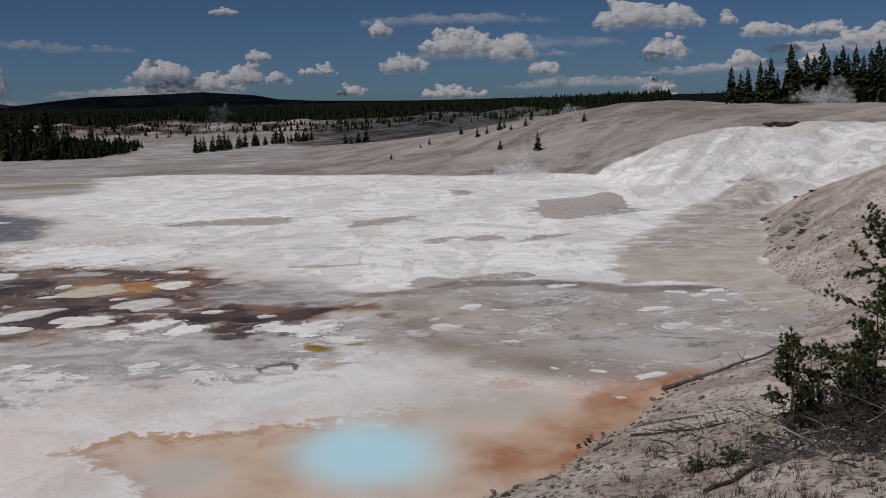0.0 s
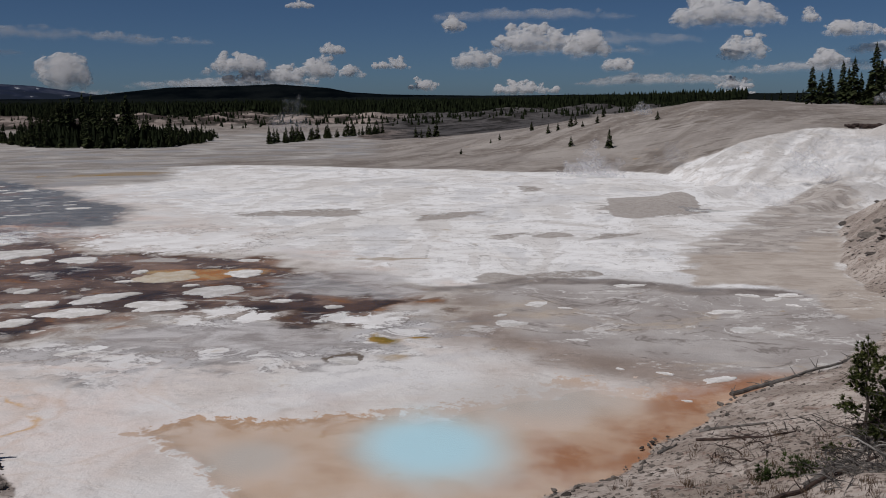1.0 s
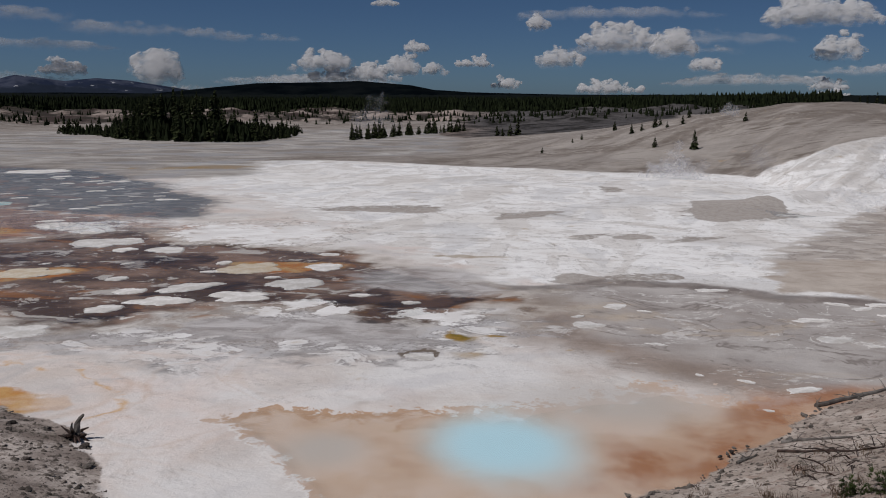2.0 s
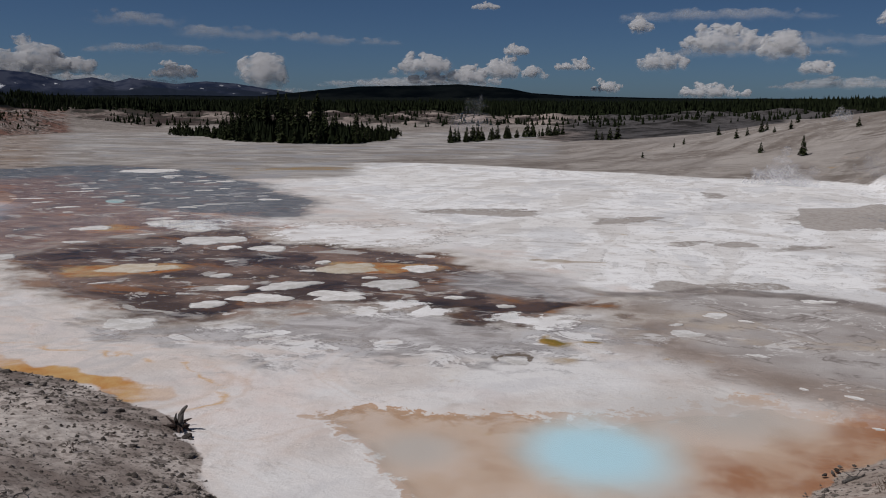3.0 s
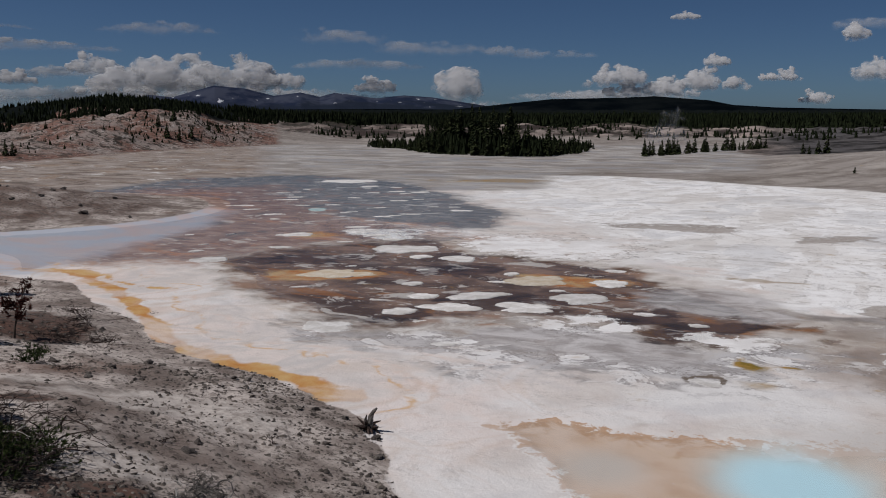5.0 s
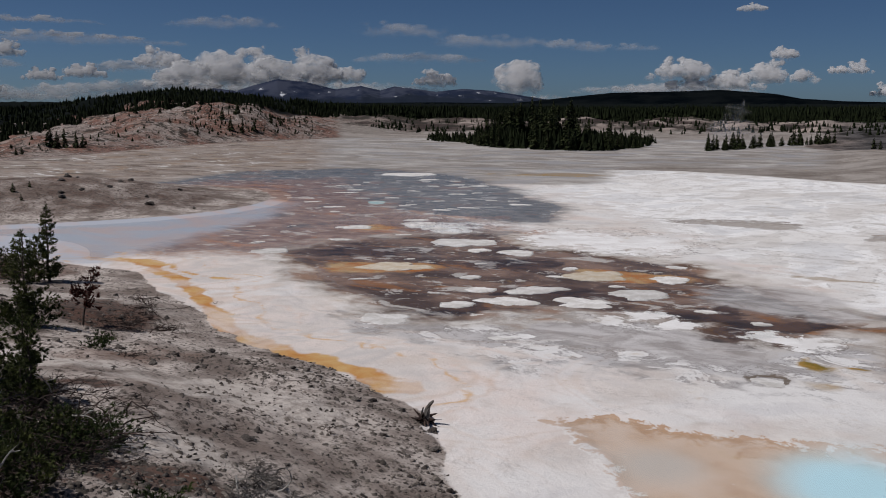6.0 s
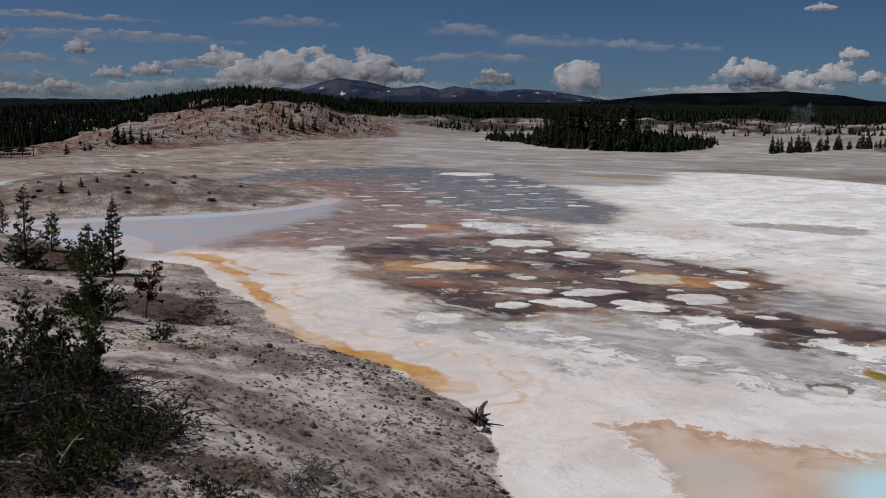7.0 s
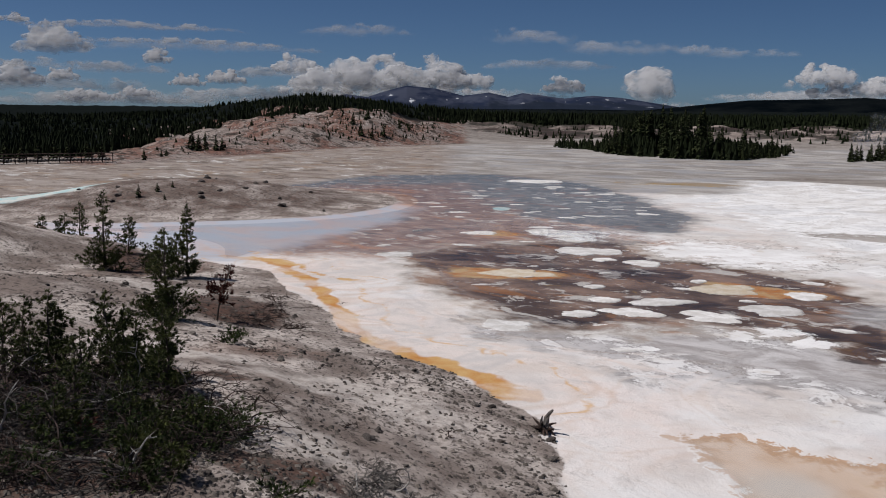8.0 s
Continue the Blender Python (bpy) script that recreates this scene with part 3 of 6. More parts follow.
    a = n.mix(times(n.math('MAXIMUM', contour(lines, 0.51, 0.01), contour(mid, 0.5, 0.012)), 0.8), a, (0.1, 0.085, 0.08))
    c = n.mix(times(zone("ash_haze", 1.8, 0.2), 0.85), c, a)
    # grey hill
    g = n.mix(n.span(mid, 0.3, 0.7), (0.17, 0.143, 0.124), (0.27, 0.24, 0.215))
    g = n.mix(n.span(lines, 0.52, 0.62, 0, 0.8), g, (0.36, 0.33, 0.3))
    g = n.mix(n.span(rag, 0.56, 0.62, 0, 0.7), g, (0.15, 0.125, 0.105))
    g = n.mix(n.span(big, 0.5, 0.66, 0, 0.5), g, (0.38, 0.35, 0.32))
    g = n.mix(n.span(n.noise(n.stretch(p, 0.4, 1.0, 1.0, -0.3), 0.1, 5, 0.55), 0.45, 0.6, 0, 0.7), g, (0.34, 0.31, 0.285))
    g = n.mix(times(n.span(flow, 0.55, 0.61), n.span(big, 0.45, 0.6, 0.2, 0.9)), g, (0.16, 0.135, 0.115))
    g = n.mix(times(n.span(drape, 0.52, 0.64, 0, 0.4), n.span(big, 0.4, 0.55)), g, (0.44, 0.405, 0.37))
    g = n.mix(n.span(drape, 0.42, 0.32, 0, 0.35), g, (0.15, 0.125, 0.105))
    c = n.mix(times(zone("hill", 0.5, 0.08, lines), n.math('SUBTRACT', 1.0, zone("white", 0.7, 0.1, lines))), c, g)
    # the level pan below the far woods, streaked with white
    level = n.noise(n.stretch(p, 0.22, 0.42, 1.0, 0.35), 0.42, 8, 0.64, 0.9)
    pn = n.mix(n.span(level, 0.38, 0.6), (0.25, 0.226, 0.206), (0.41, 0.388, 0.365))
    pn = n.mix(n.span(level, 0.56, 0.64, 0, 0.38), pn, (0.66, 0.65, 0.63))
    pn = n.mix(times(contour(level, 0.47, 0.014), 0.45), pn, (0.17, 0.145, 0.125))
    pn = n.mix(n.span(big, 0.5, 0.62, 0, 0.7), pn, (0.3, 0.305, 0.32))
    c = n.mix(times(zone("pan", 0.5, 0.2), 0.92), c, pn)
    # stained flats before the dune
    stain = n.noise(n.stretch(p, 0.5, 1.0, 1.0, 0.85), 0.26, 8, 0.66, 1.1)
    f = n.mix(n.span(stain, 0.38, 0.62), (0.23, 0.18, 0.15), (0.36, 0.315, 0.28))
    f = n.mix(n.span(stain, 0.44, 0.40, 0, 0.85), f, (0.11, 0.088, 0.074))
    f = n.mix(n.span(stain, 0.58, 0.64, 0, 0.35), f, (0.56, 0.53, 0.5))
    f = n.mix(n.span(patch, 0.54, 0.62, 0, 0.6), f, (0.3, 0.2, 0.12))
    f = n.mix(times(contour(stain, 0.5, 0.012), 0.5), f, (0.12, 0.095, 0.08))
    c = n.mix(times(zone("flat", 0.5, 0.2), 0.85), c, f)
    chips = n.noise(n.stretch(p, 0.55, 1.0, 1.0, 0.6), 0.55, 6, 0.6, 0.4)
    c = n.mix(times(n.span(chips, 0.56, 0.59, 0, 0.9), times(n.attr("flat"), n.span(big, 0.52, 0.58))), c, (0.66, 0.65, 0.63))
    # wet mats; red also carries pinkish haze in its far-left corner
    gy = n.mix(n.span(rag, 0.35, 0.65), (0.11, 0.11, 0.115), (0.24, 0.23, 0.23))
    gy = n.mix(n.span(lines, 0.57, 0.6, 0, 0.8), gy, (0.5, 0.48, 0.46))
    gy = n.mix(n.span(patch, 0.56, 0.66, 0, 0.6), gy, (0.32, 0.18, 0.13))
    c = n.mix(times(zone("grey", 1.0, 0.22), 0.92), c, gy)
    r = n.mix(n.span(rag, 0.38, 0.62), (0.2, 0.115, 0.09), (0.36, 0.245, 0.2))
    r = n.mix(n.span(lines, 0.57, 0.61, 0, 0.85), r, (0.55, 0.5, 0.46))
    r = n.mix(n.span(patch, 0.57, 0.64, 0, 0.7), r, (0.42, 0.19, 0.09))
    r = n.mix(n.span(patch, 0.42, 0.34, 0, 0.7), r, (0.1, 0.095, 0.1))
    c = n.mix(times(zone("red", 1.2, 0.25), 0.92), c, r)
    c = n.mix(n.span(n.math('ADD', n.attr("brown"), times(n.math('SUBTRACT', shore, 0.5), 1.2)), 0.1, 0.42, 0, 0.6), c, n.mix(n.span(mid, 0.4, 0.6), (0.38, 0.34, 0.3), (0.52, 0.48, 0.43)))
    b = n.mix(n.span(patch, 0.4, 0.6), (0.09, 0.058, 0.045), (0.28, 0.185, 0.14))
    b = n.mix(n.span(mid, 0.45, 0.62, 0, 0.6), b, (0.09, 0.06, 0.048))
    b = n.mix(n.span(big, 0.53, 0.62, 0, 0.6), b, (0.27, 0.24, 0.22))
    b = n.mix(n.span(speck, 0.6, 0.64, 0, 0.8), b, (0.46, 0.43, 0.4))
    b = n.mix(n.span(lines, 0.58, 0.6, 0, 0.85), b, (0.55, 0.52, 0.49))
    b = n.mix(n.span(n.noise(band, 0.32, 6, 0.6, 0.8), 0.57, 0.66, 0, 0.75), b, (0.3, 0.13, 0.045))
    c = n.mix(zone("brown", 1.3, 0.2, shore), c, b)
    c = n.mix(times(zone("wash", 1.1, 0.22), 0.85), c, n.mix(n.span(rag, 0.36, 0.64), (0.3, 0.275, 0.265), (0.55, 0.53, 0.525)))
    pk = n.mix(n.span(mid, 0.4, 0.6), (0.035, 0.026, 0.026), (0.11, 0.066, 0.05))
    c = n.mix(times(zone("pocket", 2.0, 0.16), 0.9), c, n.mix(n.span(lines, 0.55, 0.6, 0, 0.7), pk, (0.4, 0.37, 0.355)))
    fv = n.math('ADD', n.attr("foam"), n.math('ADD', times(n.math('SUBTRACT', rag, 0.5), 1.3), times(n.math('SUBTRACT', speck, 0.5), 0.8)))
    c = n.mix(n.span(fv, 0.47, 0.55, 0, 0.95), c, n.mix(n.span(mid, 0.4, 0.6), (0.85, 0.845, 0.835), (0.72, 0.705, 0.69)))
    c = n.mix(times(contour(fv, 0.44, 0.05), n.span(speck, 0.45, 0.55, 0, 0.75)), c, (0.13, 0.105, 0.095))
    c = n.mix(times(zone("olive", 0.9, 0.2), 0.65), c, (0.3, 0.22, 0.13))
    c = n.mix(times(n.attr("stain"), n.span(mid, 0.4, 0.58, 0.1, 0.8)), c, (0.4, 0.28, 0.14))
    c = n.mix(n.span(n.math('ADD', n.attr("ring"), times(n.math('SUBTRACT', speck, 0.5), 1.6)), 0.3, 0.8, 0, 0.9), c, (0.13, 0.1, 0.075))
    c = n.mix(times(zone("ember", 0.9, 0.15), 0.9), c, n.mix(n.span(mid, 0.38, 0.62), (0.46, 0.17, 0.035), (0.52, 0.36, 0.18)))
    c = n.mix(times(zone("milky", 0.6, 0.4, shore), 0.96), c, n.mix(n.span(patch, 0.4, 0.62), (0.42, 0.45, 0.51), (0.5, 0.42, 0.41)))
    # the tan spring with its blue eye and rusty shore
    t = n.mix(n.span(mid, 0.3, 0.7), (0.5, 0.36, 0.265), (0.6, 0.475, 0.385))
    t = n.mix(n.span(n.noise(p, 0.35, 5), 0.42, 0.6, 0, 0.8), t, (0.62, 0.515, 0.445))
    t = n.mix(times(n.span(n.voronoi(p, 3.1), 0.13, 0.08, 0, 0.85), n.span(n.noise(p, 0.8, 3), 0.52, 0.6)), t, (0.75, 0.71, 0.66))
    c = n.mix(zone("tan", 1.7, 0.06, n.noise(p, 1.9, 8, 0.7, 0.4)), c, t)
    tv = n.math('ADD', n.attr("tan"), times(n.math('SUBTRACT', n.noise(p, 1.9, 8, 0.7, 0.4), 0.5), 1.7))
    c = n.mix(times(contour(tv, 0.4, 0.14), times(n.attr("shoal"), 0.8)), c, (0.76, 0.735, 0.71))
    c = n.mix(times(times(n.span(tv, 0.48, 0.54), n.span(tv, 0.95, 0.6)), times(n.attr("crisp"), 0.6)), c, n.mix(mid, (0.3, 0.15, 0.06), (0.46, 0.27, 0.13)))
    # greyish steam haze is mixed into the spring's colour
    c = n.mix(n.span(n.attr("haze"), 0.0, 0.8, 0, 0.75), c, (0.5, 0.47, 0.44))
    c = n.mix(times(zone("rust", 0.9, 0.45, shore), 0.86), c, n.mix(n.span(mid, 0.4, 0.6), (0.33, 0.135, 0.055), (0.46, 0.29, 0.19)))
    c = n.mix(n.span(n.attr("blue"), 0.22, 0.9, 0, 1.0), c, n.mix(n.attr("blue"), (0.58, 0.65, 0.66), (0.49, 0.7, 0.78)))
    om = n.mix(n.span(mid, 0.35, 0.65), (0.46, 0.19, 0.035), (0.56, 0.36, 0.14))
    swirl = n.noise(p, 0.16, 3, 0.5, 0.7)
    c = n.mix(times(n.math('MAXIMUM', contour(swirl, 0.5, 0.03), contour(swirl, 0.58, 0.02)), times(n.attr("blush"), 0.3)), c, (0.48, 0.33, 0.22))
    c = n.mix(times(contour(swirl, 0.44, 0.03), times(n.attr("blush"), 0.6)), c, (0.5, 0.48, 0.47))
    cv = n.math('ADD', n.attr("creek"), times(n.math('SUBTRACT', n.noise(p, 0.5, 5, 0.5, 0.5), 0.5), 0.35))
    c = n.mix(times(contour(cv, 0.30, 0.03), n.span(mid, 0.45, 0.58, 0, 0.75)), c, (0.6, 0.38, 0.18))
    c = n.mix(times(contour(cv, 0.44, 0.05), n.span(mid, 0.44, 0.58, 0, 0.35)), c, (0.63, 0.48, 0.39))
    c = n.mix(times(contour(cv, 0.60, 0.07), n.span(patch, 0.4, 0.56, 0, 0.5)), c, (0.5, 0.475, 0.46))
    c = n.mix(times(contour(cv, 0.75, 0.03), n.span(mid, 0.45, 0.58, 0, 0.3)), c, (0.56, 0.5, 0.46))
    c = n.mix(times(zone("orange", 1.6, 0.16, mid), n.span(patch, 0.38, 0.55, 0.35, 0.95)), c, om)
    c = n.mix(zone("algae", 2.2, 0.25, mid), c, n.mix(n.span(mid, 0.4, 0.6), (0.13, 0.1, 0.012), (0.36, 0.22, 0.06)))
    # far ground
    d = n.mix(n.span(n.noise(p, 0.09, 7, 0.68), 0.42, 0.58), (0.2, 0.108, 0.082), (0.3, 0.25, 0.222))
    d = n.mix(n.span(n.noise(p, 0.35, 7, 0.7), 0.53, 0.58, 0, 0.92), d, (0.03, 0.026, 0.02))
    d = n.mix(n.span(n.noise(p, 1.1, 6, 0.75), 0.52, 0.57, 0, 0.9), d, (0.045, 0.036, 0.03))
    d = n.mix(n.span(n.noise(p, 0.8, 6, 0.75, 0.5), 0.585, 0.62, 0, 0.8), d, (0.5, 0.47, 0.44))
    c = n.mix(zone("dune", 0.3, 0.1), c, d)
    sc = n.mix(n.span(n.noise(p, 0.03, 7, 0.68), 0.42, 0.58), (0.05, 0.036, 0.032), (0.36, 0.3, 0.265))
    sc = n.mix(n.span(n.noise(p, 0.16, 7, 0.7), 0.47, 0.56, 0, 0.92), sc, (0.035, 0.032, 0.025))
    sc = n.mix(n.attr("slate"), sc, n.mix(n.span(n.noise(p, 0.16, 7, 0.7), 0.42, 0.6), (0.1, 0.093, 0.092), (0.022, 0.02, 0.018)))
    c = n.mix(zone("scrub", 0.3, 0.1), c, sc)
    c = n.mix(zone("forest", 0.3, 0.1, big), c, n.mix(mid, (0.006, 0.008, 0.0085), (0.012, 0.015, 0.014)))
    # the banks of loose grey grit
    k = n.mix(n.span(n.noise(p, 0.4, 7, 0.66), 0.4, 0.6), (0.21, 0.17, 0.148), (0.55, 0.49, 0.445))
    k = n.mix(n.span(fine, 0.48, 0.62, 0, 0.6), k, (0.16, 0.128, 0.11))
    clod = n.noise(p, 2.3, 7, 0.74, 0.4)
    k = n.mix(times(n.span(clod, 0.54, 0.6, 0, 0.9), n.span(n.noise(p, 0.3, 4), 0.42, 0.58, 0.25, 1.0)), k, (0.075, 0.058, 0.05))
    k = n.mix(n.span(n.noise(p, 6.0, 6, 0.72), 0.54, 0.6, 0, 0.85), k, (0.065, 0.054, 0.047))
    k = n.mix(n.span(n.noise(p, 0.22, 5), 0.58, 0.7, 0, 0.55), k, (0.2, 0.125, 0.095))
    sd = n.mix(n.span(n.noise(p, 0.5, 7, 0.66), 0.38, 0.62), (0.3, 0.25, 0.212), (0.55, 0.485, 0.43))
    sd = n.mix(n.span(n.noise(p, 6.0, 6, 0.72), 0.53, 0.59, 0, 0.85), sd, (0.1, 0.07, 0.058))
    sd = n.mix(n.span(speck, 0.55, 0.64, 0, 0.6), sd, (0.24, 0.15, 0.115))
    k = n.mix(times(zone("chalk", 1.2, 0.2, mid), 0.75), k, n.mix(n.span(fine, 0.4, 0.62), (0.6, 0.55, 0.505), (0.4, 0.355, 0.32)))
    k = n.mix(times(n.attr("sand"), 0.85), k, sd)
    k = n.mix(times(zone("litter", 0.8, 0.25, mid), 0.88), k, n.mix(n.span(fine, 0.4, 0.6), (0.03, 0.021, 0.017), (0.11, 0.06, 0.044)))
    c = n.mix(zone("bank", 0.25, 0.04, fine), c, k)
    c = n.mix(zone("aqua", 0.5, 0.12, shore), c, n.mix(n.span(rag, 0.45, 0.6), (0.42, 0.58, 0.58), (0.6, 0.62, 0.58)))
    c = n.mix(times(n.span(grain, 0.35, 0.65, 0.0, 0.3), n.math('ADD', n.math('MULTIPLY', n.math('MAXIMUM', n.attr("bank"), n.attr("hill")), 0.8), 0.2)), c, n.mix(1.0, c, (0.55, 0.54, 0.53), 'MULTIPLY'))
    h = n.math('ADD', n.math('ADD', n.math('MULTIPLY', fine, 1.0), n.math('MULTIPLY', grain, 0.35)), n.math('MULTIPLY', rag, 2.0))
    h = times(h, n.math('SUBTRACT', 1.0, times(n.math('MAXIMUM', n.attr("tan"), n.attr("milky")), 0.92)))
    n.bump(h, 0.45, 0.07)
    return n.done(c, 0.92, n.math('MULTIPLY', n.math('SUBTRACT', 1.0, n.attr("forest")), 0.12))


ground = tagged(new("ground", ground_sheet()), "pale thermal basin floor of sinter and coloured mats", "ground", kind="structure")
ground.data.materials.append(ground_material())


def water_material():
    n = Nodes("still_shallow_water")
    t = n.t
    clear, gloss, mixer, fres = (t.nodes.new(k) for k in ("ShaderNodeBsdfTransparent", "ShaderNodeBsdfGlossy", "ShaderNodeMixShader", "ShaderNodeFresnel"))
    fres.inputs[0].default_value = 1.33
    gloss.inputs["Roughness"].default_value = 0.12
    clear.inputs[0].default_value = (0.97, 0.98, 0.98, 1)
    n.link(n.math('MULTIPLY', fres.outputs[0], 0.5), mixer.inputs[0])
    n.link(clear.outputs[0], mixer.inputs[1])
    n.link(gloss.outputs[0], mixer.inputs[2])
    n.link(mixer.outputs[0], n.out.inputs["Surface"])
    return n.mat


def flat_sheet(name, outline, z, material):
    bm = bmesh.new()
    bm.faces.new([bm.verts.new((x, y, z)) for x, y in outline])
    bmesh.ops.triangulate(bm, faces=bm.faces[:])
    bm.normal_update()
    for f in bm.faces:
        if f.normal.z < 0:
            f.normal_flip()
    me = bpy.data.meshes.new(name)
    bm.to_mesh(me)
    bm.free()
    me.materials.append(material)
    return new(name, me)


water = flat_sheet("water", [(-95, 20), (-95, 105), (-20, 105), (20, 60), (22, 12), (-30, 10)], -0.03, water_material())
tagged(water, "clear shallow run-off water over the mats", "water", kind="structure")


# ---- builders ----
class Form:
    """Vertices and faces gathered for one mesh."""

    def __init__(self):
        self.v, self.f = [], []

    def tube(self, pts, r0, r1, sides=5, rough=0.0):
        pts = [Vector(p) for p in pts]
        base = self.last = len(self.v)
        n = len(pts)
        for i, p in enumerate(pts):
            along = (pts[min(i + 1, n - 1)] - pts[max(i - 1, 0)]).normalized()
            side = along.cross(Vector((0.31, 0.17, 0.93)))
            side = side.normalized() if side.length > 1e-4 else Vector((1, 0, 0))
            other = along.cross(side)
            r = r0 + (r1 - r0) * i / (n - 1)
            for k in range(sides):
                w = 2 * math.pi * k / sides
                q = r * (1 + rough * (random.random() - 0.5))
                self.v.append(p + side * math.cos(w) * q + other * math.sin(w) * q)
        for i in range(n - 1):
            for k in range(sides):
                a, b = base + i * sides + k, base + i * sides + (k + 1) % sides
                self.f.append((a, b, b + sides, a + sides))
        self.f.append(tuple(base + k for k in reversed(range(sides))))
        self.f.append(tuple(base + (n - 1) * sides + k for k in range(sides)))

    def graft(self, host, ring, sides):
        """Joins the foot of the tube that was added last to a ring of an earlier one."""
        self.f.append((host + ring * sides, self.last, self.last + 1))

    def tri(self, a, b, c):
        k = len(self.v)
        self.v += [a, b, c]
        self.f.append((k, k + 1, k + 2))

    def tuft(self, c, way, count, length, width):
        """A brush of needles round the end of a twig."""
        way = way.normalized()
        for _ in range(count):
            w = Vector((random.gauss(0, 1), random.gauss(0, 1), random.gauss(0, 1))).normalized()
            tip = (way * 0.9 + w * 0.8).normalized() * length * random.uniform(0.7, 1.1)
            side = tip.cross(w).normalized() * width * 0.5
            self.tri(c + side - way * 0.3 * length * random.random(), c - side, c + tip)

    def mesh(self, name, material, flat=True):
        me = bpy.data.meshes.new(name)
        me.from_pydata([tuple(p) for p in self.v], [], self.f)
        me.materials.append(material)
        if not flat:
            me.polygons.foreach_set("use_smooth", np.ones(len(me.polygons), bool))
        me.update()
        return me


def part(name, form, material, parent, label="", flat=True):
    ob = new(name, form.mesh(name, material, flat))
    ob.parent = parent
    return tagged(ob, label) if label else ob


def thing(name, label, category, group="", x=0.0, y=0.0, z=0.0):
    ob = new(name)
    ob.empty_display_size = 0.1
    ob.matrix_basis = pose(x, y, z)
    return tagged(ob, label, category, group)


def bent(start, way, length, steps=5, sag=0.0, wander=0.15):
    pts = [Vector(start)]
    way = Vector(way).normalized()
    for _ in range(steps):
        way = (way + Vector((random.gauss(0, wander), random.gauss(0, wander), random.gauss(0, wander) - sag))).normalized()
        pts.append(pts[-1] + way * (length / steps))
    return pts


# ---- conifers of the middle distance ----
def conifer(seed, tall, spread, bare=0.12, ragged=0.3):
    """A narrow conifer: trunk, and a crown of drooping sprays in uneven tiers."""
    random.seed(seed)
    ob = thing("conifer", "dark green narrow conifer on pale ground", "tree", "conifers of the basin")
    trunk = Form()
    trunk.tube([(0, 0, -0.3), (random.uniform(-.05, .05), 0, tall * 0.5), (0, 0, tall)], 0.035 * tall ** 0.8, 0.008, 6)
    part("trunk", trunk, M_BARK, ob, "grey-brown bark")
    crown = Form()
    tiers = int(13 + tall * 2)
    for i in range(tiers):
        t = i / tiers
        z = tall * (bare + (1 - bare) * t)
        reach = spread * (1 - t) ** 0.8 * random.uniform(1 - ragged, 1.1) + 0.03 * tall
        for k in range(7):
            if random.random() < 0.16:
                continue
            w = random.uniform(0, 2 * math.pi)
            out = Vector((math.cos(w), math.sin(w), 0))
            side = Vector((-math.sin(w), math.cos(w), 0))
            r = reach * random.uniform(0.55, 1.1)
            zz = z + random.uniform(-0.03, 0.03) * tall
            root, tip = Vector((0, 0, zz + 0.16 * r)), out * r + Vector((0, 0, zz - r * random.uniform(0.1, 0.45)))
            mid = root.lerp(tip, 0.55) + Vector((0, 0, 0.08 * r))
            wide = 0.24 * r + 0.012 * tall
            crown.tri(root, mid + side * wide, tip)
            crown.tri(root, tip, mid - side * wide)
            crown.tri(root - Vector((0, 0, 0.1 * r)), mid - Vector((0, 0, wide)), tip)
    crown.tri(Vector((0.02 * tall, 0, tall * 0.9)), Vector((-0.02 * tall, 0, tall * 0.9)), Vector((0, 0, tall * 1.05)))
    crown.tri(Vector((0, 0.02 * tall, tall * 0.9)), Vector((0, -0.02 * tall, tall * 0.9)), Vector((0, 0, tall * 1.05)))
    tagged(part("crown", crown, M_CONIFER, ob), kind="stuff")
    return ob


CONIFERS = [conifer(11, 6.0, 1.25), conifer(12, 5.0, 1.35, 0.05), conifer(13, 4.0, 0.85, 0.1, 0.5), conifer(14, 3.0, 0.95, 0.02),
            conifer(15, 7.0, 1.3, 0.15, 0.45), conifer(16, 1.6, 0.6, 0.0, 0.4)]
CONIFER_TALL = (6.0, 5.0, 4.0, 3.0, 7.0, 1.6)
used_protos = set()


def plant(x, y, tall, kind=None, label="", group=""):
    """Stands a conifer of that height at a place of the plan."""
    k = kind if kind is not None else min(range(6), key=lambda i: abs(CONIFER_TALL[i] - tall) + random.random() * 1.2)
    f = tall / CONIFER_TALL[k]
    m = pose(x, y, ground_at(x, y) - 0.05, random.uniform(-2, 2), random.uniform(-2, 2), random.uniform(0, 360))
    if k in used_protos:
        ob = copy_thing(CONIFERS[k], m)
    else:
        ob = CONIFERS[k]
        ob.matrix_basis = m
        used_protos.add(k)
    ob.scale = (f * random.uniform(0.9, 1.15), f * random.uniform(0.9, 1.15), f)
    return tagged(ob, label, "", group)


random.seed(5)
# the wooded islet in the middle of the basin
ISLET_FRONT = [(32.6, 214), (29, 181), (25, 168), (21.6, 166), (18.2, 188)]
for k in range(150):
    a = 18.3 + 14.2 * random.random()
    deep = random.random()
    x, y = polar(a, float(table(np.array([a]), ISLET_FRONT)[0]) + 1.0 + 30 * deep ** 1.3)
    crest = math.exp(-((a - 25.2) / 4.2) ** 2)
    tall = (1.8 + 5.2 * crest) * random.uniform(0.45, 1.25) * (0.75 + 0.5 * deep)
    plant(x, y, tall, None, "dark green conifer in a dense stand", "conifers of the wooded islet")
